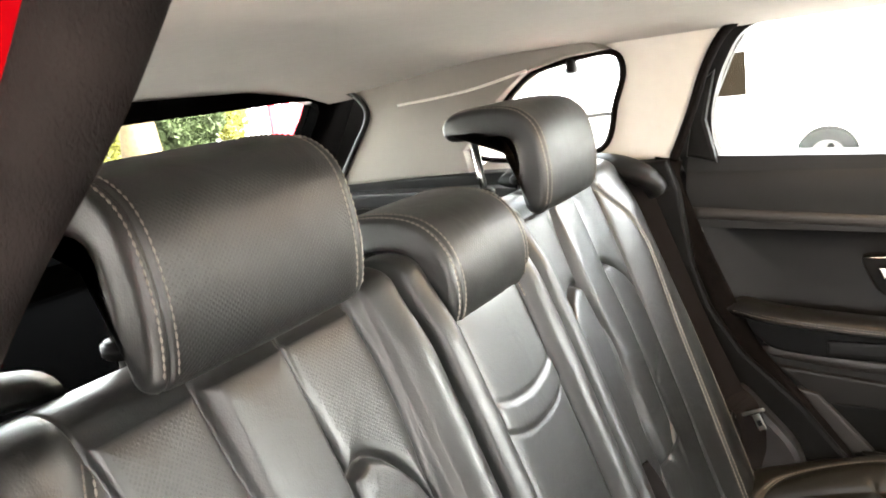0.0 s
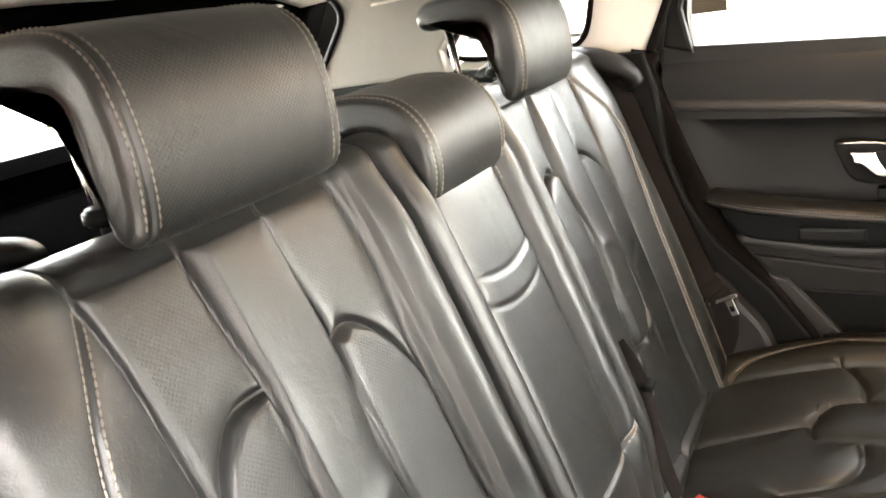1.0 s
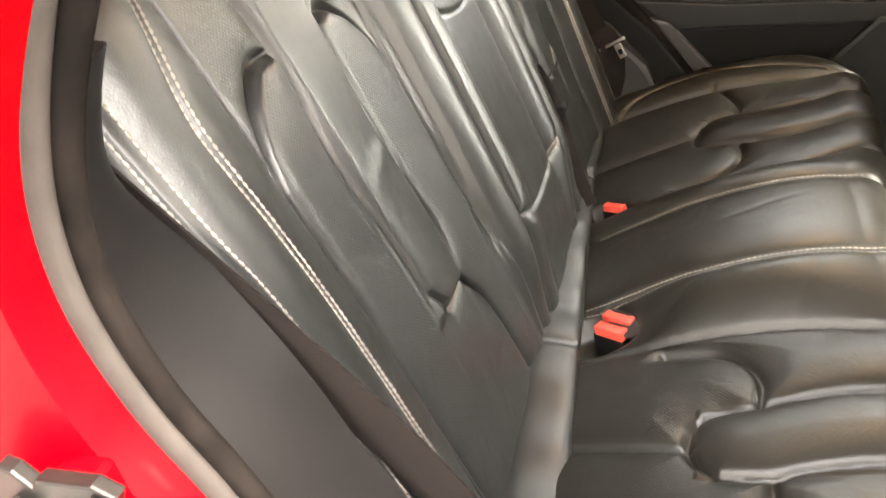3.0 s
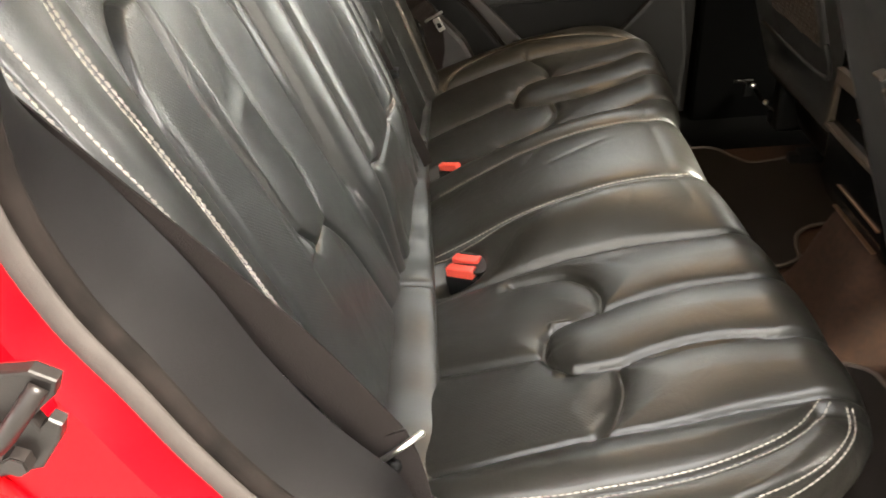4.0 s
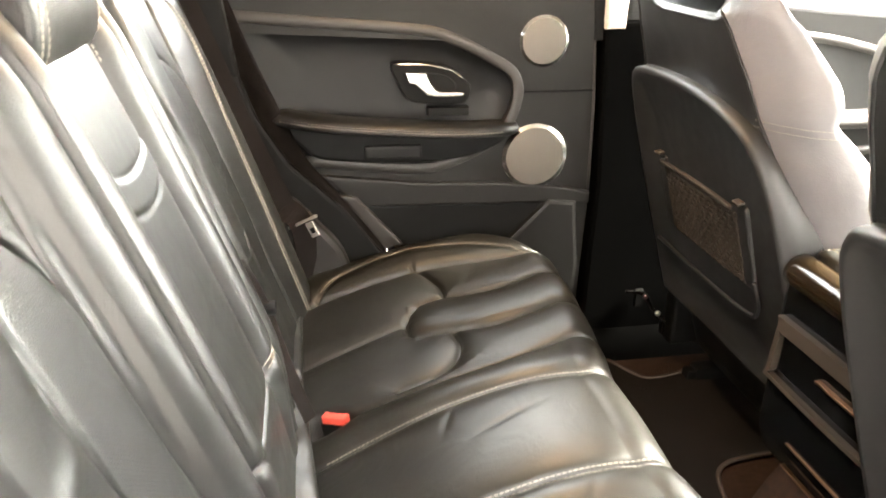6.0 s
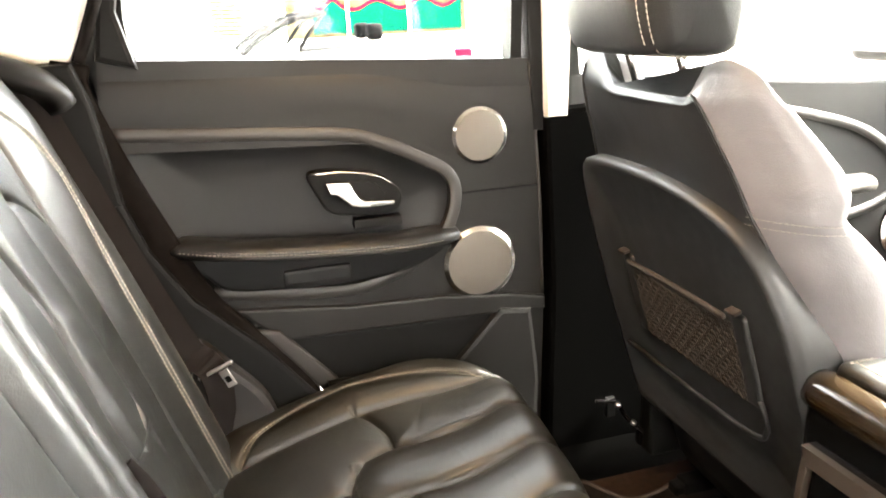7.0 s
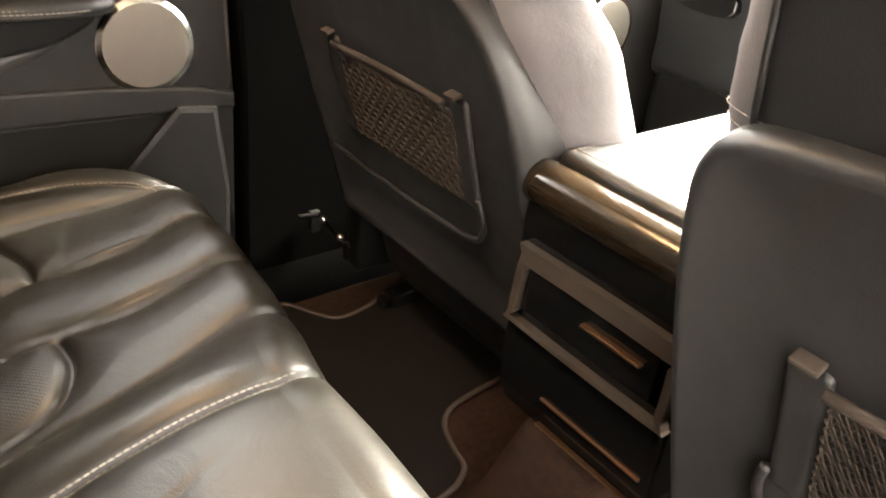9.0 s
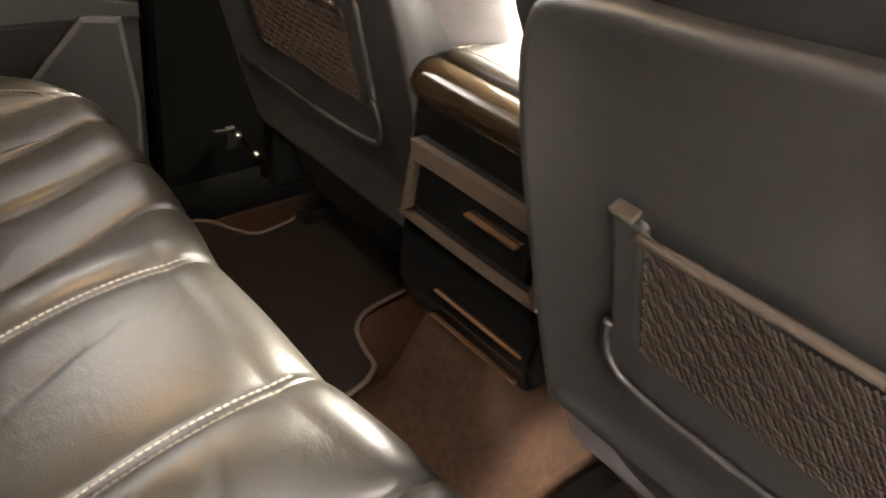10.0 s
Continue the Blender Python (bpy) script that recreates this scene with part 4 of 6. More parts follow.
strip_between("body_quarter", [(x - 0.012, -0.765, z - 0.004) for x, z in ap[40:]], [(x - 0.45, -0.93, z - 0.10) for x, z in ap[40:]], M["paint"], "red painted rear quarter of the car", -0.03)
strip_between("body_sail", [(x - 0.012, -0.765, z - 0.004) for x, z in ap[18:58]], [(x - 0.10, -0.80, z + 0.03) for x, z in ap[18:58]], M["paint"], "red painted pillar skin", -0.006)
striker = thing("door_striker", (-0.01, -0.79, 0.98), "dark zinc door latch striker bolted to the red body", "door striker")
hook = [(-0.045, 0.958), (-0.028, 0.946), (0.004, 0.953), (0.022, 0.974), (0.027, 0.985), (0.021, 0.990), (0.014, 0.984), (0.012, 0.991), (0.031, 1.006), (0.036, 1.016),
        (0.024, 1.024), (-0.012, 1.023), (-0.018, 1.016), (-0.026, 1.027), (-0.034, 1.030), (-0.052, 1.005)]
plate = part("plate", prism([(x + 0.020, z + 0.010) for x, z in hook], 1, -0.803, -0.793, 0.002), M["latch"], striker)
v, f = sweep(smooth_line([(0.046, -0.803, 1.024), (0.036, -0.814, 1.013), (0.016, -0.816, 0.994), (-0.004, -0.814, 0.989), (-0.016, -0.803, 0.990)], 5), oval(0.0055, 0.0055, 10), up=(0, 1, 0))
mesh_part("loop", v, f, M["latch"], striker, "worn bright loop")
for x, z in ((-0.012, 1.010), (0.016, 0.974)):
    part("bolt", rod((x, -0.800, z), (x, -0.812, z), 0.008, 6, bevel=0.001), M["latch"], striker)
part("mount", box((-0.012, -0.795, 0.972), (0.020, -0.765, 1.012), 0.004), M["paint"], striker, "red painted boss")
crease = [(x - 0.055, -0.7935, z - 0.022) for x, z in ap[56:110]]
v, f = sweep(crease, oval(0.005, 0.004, 8), up=(0, 1, 0))
tagged(mesh_part("body_crease", v, f, M["paint"]), "pressed seam in the red body", "car body", kind="structure")

# right pillar trims above the bench
outline = [(-0.20, 1.56), (0.18, 1.54), (0.13, 1.44), (0.03, 1.32), (-0.04, 1.22), (-0.07, 1.12), (-0.20, 1.12)]
panel("trim_pillar_c_right", outline, 1, -0.72, -0.66, M["cream"], "cream plastic pillar trim by the open door", 0.01)
panel("trim_pillar_d_right", [(-0.62, 1.56), (-0.30, 1.56), (-0.30, 1.46), (-0.41, 1.31), (-0.40, 1.262), (-0.72, 1.255), (-0.57, 1.425)], 1, -0.76, -0.655, M["shaded_pillar"], "pale grey plastic trim of the rear pillar", 0.008)
panel("trim_side_right", [(-0.80, 1.256), (-0.11, 1.262), (-0.11, 0.40), (-0.80, 0.40)], 1, -0.76, -0.68, M["plastic_dark"], "black plastic side trim", 0.006)


# ---- left rear door ----
door = thing("door_1", (0.40, 0.74, 0.42), "closed rear car door with dark padded trim, two speakers and a chrome handle", "car door", kind="structure")
rear_edge = smooth_line([(0.052, 1.262), (0.044, 1.19), (0.052, 1.10), (0.080, 0.99), (0.130, 0.90), (0.190, 0.83), (0.27, 0.75), (0.335, 0.66), (0.36, 0.55), (0.38, 0.43)], 5).tolist()
skin = rear_edge + [(0.755, 0.42), (0.766, 0.79), (0.760, 1.00), (0.742, 1.225)]
part("inner_skin", prism(skin, 1, 0.742, 0.80, 0.006), M["plastic_dark"], door)
def upper_pad():
    """The padded shoulder of the door: upright above the moulding, rolling away under the glass."""
    xs = np.linspace(0.050, 0.748, 44)
    prof = smooth_line([(0.7055, 1.120), (0.7025, 1.160), (0.7025, 1.195), (0.7075, 1.225), (0.7200, 1.246), (0.7440, 1.258)], 4)
    verts = []
    for x in xs:
        low = 1.150 - 0.105 * float(ease(np.array(x), 0.42, 0.66))
        for y, z in prof:
            zt = z - 0.047 * (x - 0.10)
            t = (z - 1.120) / (1.258 - 1.120)
            verts.append((x, y, min(zt, low) if t <= 0 else low + (1.258 - 0.047 * (x - 0.10) - low) * t))
    n = len(prof)
    faces = [(i * n + j, (i + 1) * n + j, (i + 1) * n + j + 1, i * n + j + 1) for i in range(len(xs) - 1) for j in range(n - 1)]
    return mesh_part("shoulder_pad", verts, faces, M["softtrim"], door, "soft rounded charcoal shoulder pad")


upper_pad()
# satin band that runs along and turns down round the handle
band_mid = smooth_line([(0.050, 1.152), (0.20, 1.140), (0.40, 1.124), (0.470, 1.104), (0.530, 1.075), (0.583, 1.042), (0.597, 1.000), (0.582, 0.945), (0.545, 0.902), (0.480, 0.868), (0.41, 0.851), (0.30, 0.858), (0.17, 0.876)], 7)
def holed_plate(outer, inner_loop, lo, hi):
    """A flat plate with an opening, thick from lo to hi along y."""
    bm = bmesh.new()
    for loop in (outer, inner_loop):
        vs = [bm.verts.new((x, lo, z)) for x, z in loop]
        for i in range(len(vs)):
            bm.edges.new((vs[i], vs[(i + 1) % len(vs)]))
    bmesh.ops.triangle_fill(bm, use_beauty=True, use_dissolve=False, edges=list(bm.edges))
    r = bmesh.ops.extrude_face_region(bm, geom=list(bm.faces))
    for q in r["geom"]:
        if isinstance(q, bmesh.types.BMVert):
            q.co.y = hi
    return bm


recess = [tuple(p) for p in band_mid] + [(0.138, 0.905), (0.098, 0.99), (0.076, 1.08), (0.066, 1.135)]
part("trim_panel", holed_plate(skin, recess, 0.7065, 0.744), M["softtrim"], door, "soft charcoal surround")
v, f = sweep([(x, 0.706, z) for x, z in band_mid], [(-0.0105, -0.012), (0.0105, -0.012), (0.0105, 0.003), (0.0092, 0.0048), (-0.0092, 0.0048), (-0.0105, 0.003)], up=(0, -1, 0))
mesh_part("band", v, f, M["band"], door, "satin grey moulding")


def scooped_panel(outline, x0, x1, z0, z1, deep, edge):
    """A hollow skin inside an outline: deepest in the middle, curling forward to the rim."""
    xs, zs = np.arange(x0, x1, 0.006), np.arange(z0, z1, 0.006)
    gx, gz = np.meshgrid(xs, zs, indexing='ij')
    loop = np.array(outline + outline[:1])
    d = near_lines(gx, gz, [loop])
    inside = np.zeros(gx.shape, bool)
    for (ax, az), (bx, bz) in zip(loop[:-1], loop[1:]):
        if az != bz:
            inside ^= ((az > gz) != (bz > gz)) & (gx < (bx - ax) * (gz - az) / (bz - az) + ax)
    d = np.where(inside, d, 0)
    y = deep - edge * np.exp(-d / 0.030)
    use = inside | (near_lines(gx, gz, [loop]) < 0.010)
    verts = np.stack([gx, y, gz], 2).reshape(-1, 3).tolist()
    n = len(zs)
    faces = [(i * n + j, i * n + j + 1, (i + 1) * n + j + 1, (i + 1) * n + j) for i in range(len(xs) - 1) for j in range(n - 1)
             if use[i, j] and use[i + 1, j] and use[i, j + 1] and use[i + 1, j + 1]]
    return verts, faces


v, f = scooped_panel([tuple(p) for p in recess], 0.02, 0.64, 0.82, 1.18, 0.740, 0.029)
mesh_part("recess_panel", v, f, M["door_insert"], door, "dark leather insert")
# armrest with stitched top
arm = smooth_line([(0.125, 0.715, 0.966), (0.20, 0.690, 0.958), (0.32, 0.680, 0.948), (0.45, 0.682, 0.939), (0.545, 0.700, 0.934), (0.580, 0.722, 0.933)], 6)
v, f = sweep(arm, [(-0.030, -0.012), (0.030, -0.014), (0.036, -0.002), (0.026, 0.008), (-0.020, 0.010), (-0.034, 0.004)], up=(0, 0, 1))
am = mesh_part("armrest", v, f, M["leather_flat"], door, "stitched leather armrest")
v, f = sweep([(x, y - 0.027, z - 0.008) for x, y, z in arm], oval(0.007, 0.006, 10), up=(0, 0, 1))
mesh_part("armrest_edge", v, f, M["band"], am, "paler stitched front edge")
stitches("stitching", [[((x, y - 0.034 - o, z - 0.0005 - o * 0.8), (0, -0.7, 0.7)) for x, y, z in arm] for o in (0.0, 0.004)], am)
part("armrest_base", prism(smooth_line([(0.140, 0.955), (0.30, 0.940), (0.56, 0.925), (0.53, 0.885), (0.42, 0.866), (0.22, 0.875), (0.165, 0.905)], 5, True).tolist(), 1, 0.694, 0.738, 0.006), M["plastic_dark"], door)
part("pull_cup", box((0.285, 0.686, 0.876), (0.40, 0.70, 0.905), 0.006), M["plastic"], door)
# handle in its bezel
bez = smooth_line([(0.345, 1.060), (0.40, 1.060), (0.46, 1.049), (0.488, 1.030), (0.503, 1.008), (0.484, 0.978), (0.400, 0.981), (0.372, 0.992), (0.354, 1.024)], 5, True)
hb = part("handle_bezel", prism(bez.tolist(), 1, 0.715, 0.736, 0.005), M["plastic_dark"], door, "black bezel")
part("handle_cup", prism([(0.5 * (x + 0.44), 0.5 * (z + 1.022)) for x, z in bez.tolist()], 1, 0.7115, 0.72, 0.002), M["plastic_dark"], hb)
hx = [(0.352, 1.055), (0.396, 1.053), (0.402, 1.034), (0.412, 1.018), (0.424, 1.011), (0.478, 1.008), (0.478, 0.999), (0.424, 0.999), (0.398, 1.004), (0.384, 1.018), (0.372, 1.030), (0.360, 1.032)]
part("door_handle", prism([(0.427 + (x - 0.415) * 0.92, 1.020 + (z - 1.026) * 0.86) for x, z in hx], 1, 0.694, 0.712, 0.003, 3), M["chrome"], hb, "polished chrome lever")
v, f = sweep([(x, 0.714, z) for x, z in smooth_line([(0.349, 1.058), (0.40, 1.058), (0.458, 1.047), (0.485, 1.030)], 5)], oval(0.0016, 0.0016, 6))
mesh_part("bezel_line", v, f, M["chrome"], hb, "thin chrome line")
part("lock_button", box((0.415, 0.712, 0.955), (0.50, 0.735, 0.972), 0.003), M["plastic_dark"], door)


def speaker(parent, x, z, r, y=0.703):
    rim = rod((x, y + 0.008, z), (x, y - 0.004, z), r, 48, bevel=0.002)
    sp = part("speaker", rim, M["chrome"], parent, "bright speaker ring", True)
    bm = bmesh.new()
    bmesh.ops.create_uvsphere(bm, u_segments=40, v_segments=12, radius=1)
    for q in bm.verts:
        q.co = Vector((x + q.co.x * r * 0.94, y - 0.0030 - max(0, -q.co.y) * 0.003 + max(0, q.co.y) * 0.003, z + q.co.z * r * 0.94))
    part("grille", bm, M["grille"], sp, "silver perforated grille", True)


speaker(door, 0.644, 1.101, 0.050)
speaker(door, 0.638, 0.868, 0.069)
part("shut_seam", box((0.605, 0.7045, 0.999), (0.757, 0.710, 1.003), 0.001, 1), M["plastic_dark"], door)
front_edge = [(0.742, 1.22), (0.760, 1.0), (0.766, 0.79)]
v, f = sweep([(x - 0.003, 0.706, z) for x, z in smooth_line(front_edge, 6)], oval(0.003, 0.003, 8))
mesh_part("edge_line", v, f, M["band"], door)
# lower pocket
part("lower_trim", prism([(0.200, 0.845), (0.40, 0.822), (0.56, 0.815), (0.70, 0.800), (0.765, 0.785), (0.765, 0.76), (0.66, 0.765), (0.28, 0.775), (0.235, 0.81)], 1, 0.696, 0.73, 0.005), M["softtrim"], door)
part("pocket_back", prism([(0.28, 0.775), (0.66, 0.765), (0.60, 0.66), (0.66, 0.45), (0.40, 0.45), (0.37, 0.62)], 1, 0.7025, 0.73, 0.004), M["plastic_dark"], door)
part("pocket_end", prism([(0.560, 0.660), (0.672, 0.776), (0.735, 0.768), (0.750, 0.62), (0.740, 0.44), (0.56, 0.44)], 1, 0.690, 0.722, 0.010), M["plastic"], door)
part("pocket_strap", prism([(0.232, 0.805), (0.268, 0.798), (0.36, 0.690), (0.325, 0.680)], 1, 0.690, 0.722, 0.006), M["band"], door, "grey trim end")
part("pocket_front", prism([(0.34, 0.69), (0.58, 0.68), (0.58, 0.45), (0.37, 0.45)], 1, 0.680, 0.700, 0.008), M["plastic_dark"], door)
# window frame and glass
wf = smooth_line([(0.100, 1.245), (0.088, 1.30), (0.092, 1.36), (0.118, 1.435), (0.160, 1.492), (0.24, 1.510), (0.45, 1.508), (0.715, 1.492), (0.722, 1.40), (0.716, 1.22)], 6)
v, f = sweep([(x, 0.730, z) for x, z in wf], [(-0.010, -0.02), (0.010, -0.02), (0.010, 0.02), (-0.010, 0.02)], up=(0, 1, 0))
w1 = mesh_part("window_frame", v, f, M["plastic_dark"], door, "black window frame", smooth=False)
part("pane", prism([tuple(p) for p in wf[::3]], 1, 0.742, 0.746), M["glass"], w1)
part("corner_cover", prism([(0.050, 1.262), (0.108, 1.246), (0.090, 1.33), (0.110, 1.42), (0.085, 1.40), (0.064, 1.34)], 1, 0.696, 0.74, 0.008), M["plastic_dark"], door, "black corner cover")
part("outer_skin", prism([(x, min(z, 1.19)) for x, z in rear_edge if z < 1.25] + [(0.80, 0.42), (0.80, 1.19)], 1, 0.80, 0.84, 0.004), M["paint"], door, "red painted skin")

# pillar between the doors, and sill
tagged(part("trim_pillar_b_upper", prism([(0.755, 1.53), (0.815, 1.53), (0.803, 1.124), (0.763, 1.124)], 1, 0.680, 0.76, 0.008), M["cream"]), "cream upper trim of the middle pillar", "trim", kind="structure")
# pillar foot in the shade-darkened black
tagged(part("trim_pillar_b_lower", prism([(0.762, 1.135), (0.93, 1.14), (0.955, 0.85), (1.08, 0.64), (1.10, 0.42), (0.765, 0.42), (0.775, 0.80)], 1, 0.690, 0.77, 0.01), M["cover"]), "black lower trim of the middle pillar", "trim", kind="structure")
tagged(part("pillar_b_outer", prism([(0.722, 1.52), (0.768, 1.53), (0.765, 1.10), (0.745, 1.10)], 1, 0.70, 0.79, 0.004), M["plastic_dark"]), "black outer face of the middle pillar", "trim", kind="structure")
# same plastic as the right sill, with the footwell's shade in its colour
tagged(part("sill_left", prism([(0.74, 0.375), (0.655, 0.375), (0.675, 0.42), (0.700, 0.47), (0.74, 0.47)], 0, 0.34, 1.9, 0.006), M["cover"]), "black plastic door sill cover", "trim", kind="structure")
tagged(part("sill_right", prism([(-0.74, 0.30), (-0.60, 0.375), (-0.64, 0.41), (-0.68, 0.42), (-0.78, 0.40)], 0, 0.30, 1.9, 0.004), M["plastic_dark"]), "black plastic door sill cover", "trim", kind="structure")

for sg in (-1, 1):
    tagged(part("trim_tail_pillar", prism([(-0.50, 1.57), (-0.50, 1.45), (-0.62, 1.30), (-0.66, 1.10), (-1.03, 1.10), (-0.925, 1.27), (-0.82, 1.44), (-0.76, 1.53), (-0.74, 1.57)], 1, sg * 0.835 - 0.03, sg * 0.835 + 0.03, 0.006), M["plastic_dark"]), "black seal and trim round the tailgate opening", "trim", kind="structure")

panel("trim_pillar_c_black", [(-0.03, 1.20), (0.13, 1.20), (0.085, 1.30), (0.095, 1.36), (0.13, 1.44), (0.17, 1.50), (0.17, 1.54), (0.06, 1.50), (0.0, 1.36)], 1, 0.765, 0.79, M["plastic_dark"], "black outer face of the rear pillar", 0.002)

# thin cream bead that draws the highlight along the headliner seam
v, f = sweep(smooth_line([(-0.56, 0.652, 1.424), (-0.46, 0.651, 1.430), (-0.36, 0.650, 1.440), (-0.24, 0.650, 1.462)], 6), oval(0.003, 0.003, 8), up=(0, 1, 0))
tagged(mesh_part("trim_seam_highlight", v, f, M["cream"]), "pale lip where headliner meets the pillar trim", "trim", kind="structure")


# ---- front seats ----
def front_seat(yc, xo, inner, label):
    """Seat seen from behind: padded backrest, hard shell with a net pocket, headrest, cushion. inner: +1 when the middle of the car lies towards +y."""
    slope = 0.30 if inner < 0 else 0.38
    ob = thing("front_seat", (1.0 + xo, yc, 0.38), label, "car seat", "front seats")
    zs = np.concatenate([np.linspace(0.50, 1.04, 24), np.linspace(1.05, 1.245, 22)])
    n = 56
    HZ = [0.5, 0.62, 0.80, 1.0, 1.066, 1.10, 1.151, 1.226, 1.245]
    HB = [0.22, 0.235, 0.238, 0.224, 0.190, 0.172, 0.144, 0.108, 0.098]
    HF = [0.23, 0.265, 0.272, 0.262, 0.245, 0.248, 0.222, 0.175, 0.150]
    HW = [0.22, 0.235, 0.238, 0.236, 0.233, 0.230, 0.224, 0.200, 0.180]
    TZ = [0.5, 0.7, 0.90, 1.01, 1.045, 1.066, 1.085, 1.12, 1.19, 1.235, 1.245]
    TH = [0.15, 0.17, 0.155, 0.130, 0.105, 0.085, 0.098, 0.108, 0.085, 0.045, 0.02]
    def ring_at(z):
        hb, hf, thick = np.interp(z, HZ, HB), np.interp(z, HZ, HF), np.interp(z, TZ, TH)
        wide = np.interp(z, HZ, HW)
        xb = xo - slope * (z - 0.93) + np.interp(z, [1.2, 1.245], [0, 0.02])
        ring = []
        for k in range(n):
            a = 2 * math.pi * k / n
            c, s = math.cos(a), math.sin(a)
            u, w = math.copysign(abs(s) ** 0.5, s), math.copysign(abs(c) ** 0.5, c)
            hs = hb if inner < 0 and u < 0 else wide
            half = hs + (max(hf, hs + 0.012) - hs) * ease(w, -0.9, 0.5)
            bol = 0.040 * max(0, abs(u) - 0.5) / 0.5 * (w > 0) * w * float(np.interp(z, [0.6, 0.8, 1.05, 1.2], [1, 1, 0.7, 0.2]))
            zt = z - max(0, z - 1.185) * 0.75 * float(1 - ease(np.array(abs(u * half)), 0.085, 0.125))
            ring.append((xb + thick / 2 + w * thick / 2 + bol, yc + u * half, zt))
        return ring
    loops = [ring_at(z) for z in zs]
    loops = np.array(loops)
    k = len(zs)
    verts = loops.reshape(-1, 3)
    faces = [(i * n + j, i * n + (j + 1) % n, (i + 1) * n + (j + 1) % n, (i + 1) * n + j) for i in range(k - 1) for j in range(n)]
    faces += [tuple(range(n))[::-1], tuple((k - 1) * n + j for j in range(n))]
    # sides and front take the sun-lightened leather, the rear panel the black one
    rear = [1 if 20 <= j < 36 else 0 for i in range(k - 1) for j in range(n)] + [0, 1]
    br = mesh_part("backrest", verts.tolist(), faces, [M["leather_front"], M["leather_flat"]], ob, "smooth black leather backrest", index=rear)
    def on_back(u, z, off=0.0):
        return (xo - slope * (z - 0.93) - off, yc + u, z)
    # seams of the side bolster
    rows = []
    for sgn in (-1, 1):
        row = []
        for z in np.linspace(0.62, 1.225, 40):
            ring = np.array(ring_at(z))
            p = ring[20 if sgn > 0 else 36]
            row.append(((p[0] - 0.0006, p[1] + sgn * 0.0006, p[2]), (-0.7, sgn * 0.7, 0)))
        v, f = sweep([p for p, _ in row], oval(0.0024, 0.0024, 8), up=(1, 0, 0.3))
        mesh_part("piping", v, f, M["leather_flat"], br, "thin dark piping")
    for dz in (-0.005, 0.005):
        ring = np.array(ring_at(1.058 + dz))
        sel = ring[(ring[:, 1] - yc) * inner > 0.10]
        sel = sel[np.argsort(np.arctan2((sel[:, 1] - yc) * inner, sel[:, 0] - sel[:, 0].mean()))]
        sel = sel[np.argsort(sel[:, 0])]
        sel = sel[(sel[:, 0] > sel[:, 0].min() + 0.004)]
        rows.append([((x, y + inner * 0.0012, z), (0, inner, 0)) for x, y, z in sel])
    stitches("stitching", rows, br, pitch=0.0068, thick=0.0008)
    # hard shell
    out = smooth_line([(-0.242, 0.60), (-0.244, 0.75), *(((-0.238, 0.88), (-0.224, 0.955), (-0.198, 1.012), (-0.155, 1.050), (-0.07, 1.076)) if inner < 0 else ((-0.242, 0.90), (-0.236, 0.985), (-0.224, 1.035), (-0.190, 1.062), (-0.08, 1.074))), (0.05, 1.086), (0.18, 1.078), (0.220, 1.050), (0.238, 0.95), (0.244, 0.80), (0.240, 0.60)], 5)
    verts, faces = [], []
    cx = np.array([0.0, 0.80])
    m = len(out)
    for lvl, (sc, off) in enumerate(((1.02, -0.055), (1.015, -0.008), (1.005, 0.012), (0.985, 0.020), (0.955, 0.019), (0.935, 0.011), (0.5, 0.012), (0.02, 0.012))):
        for u, z in out:
            uu, zz = cx + (np.array([u, z]) - cx) * sc
            verts.append(on_back(-inner * uu, zz, off))
    for l in range(7):
        for j in range(m):
            j2 = (j + 1) % m
            faces.append((l * m + j, l * m + j2, (l + 1) * m + j2, (l + 1) * m + j))
    for j, (u, z) in enumerate(out):
        drop = 0.075 * float(ease(np.array(abs(u)), 0.09, 0.215) * ease(np.array(z), 0.88, 1.05))
        p = verts[j]
        verts[j] = (p[0] + slope * drop, p[1], p[2] - drop)
    mesh_part("back_shell", verts, faces, M["shell"], ob, "dark hard-backed shell")
    # lower moulded lip below the net
    lip = [on_back(-inner * u, z, 0.018) for u, z in smooth_line([(-0.154, 0.800), (-0.158, 0.778), (-0.155, 0.752), (-0.125, 0.728), (0.0, 0.721), (0.22, 0.725)], 6)]
    v, f = sweep(lip, oval(0.0045, 0.004, 10), up=(1, 0, 0.3))
    mesh_part("pocket_lip", v, f, M["shell"], ob)
    # net pocket
    u0, u1, za, zb = -0.1375, 0.1375, 0.790, 0.918
    net = mesh_part("net_frame", *sweep([on_back(u, zb + 0.006 * math.cos(u * 9) - 0.004, 0.026) for u in np.linspace(u0 + 0.016, u1 - 0.016, 12)], oval(0.005, 0.004, 8), up=(1, 0, 0.3)), M["net"], ob, "brown elastic top edge")
    for u in (u0, u1):
        part("net_bracket", box((-0.006, -0.0155, -0.082), (0.012, 0.0155, 0.066), 0.008, 4, Matrix.Translation(on_back(u, 0.862, 0.0125)) @ Matrix.Rotation(-math.atan(slope), 4, 'Y')), M["shell"], ob, "dark plastic net bracket", True)
        part("net_clip", box((-0.007, -0.010, -0.0025), (0.006, 0.010, 0.0025), 0.002, 2, Matrix.Translation(on_back(u, 0.930, 0.020)) @ Matrix.Rotation(-math.atan(slope), 4, 'Y')), M["net"], ob)
    verts, faces = [], []
    cell = 0.0095
    w = 0.0015
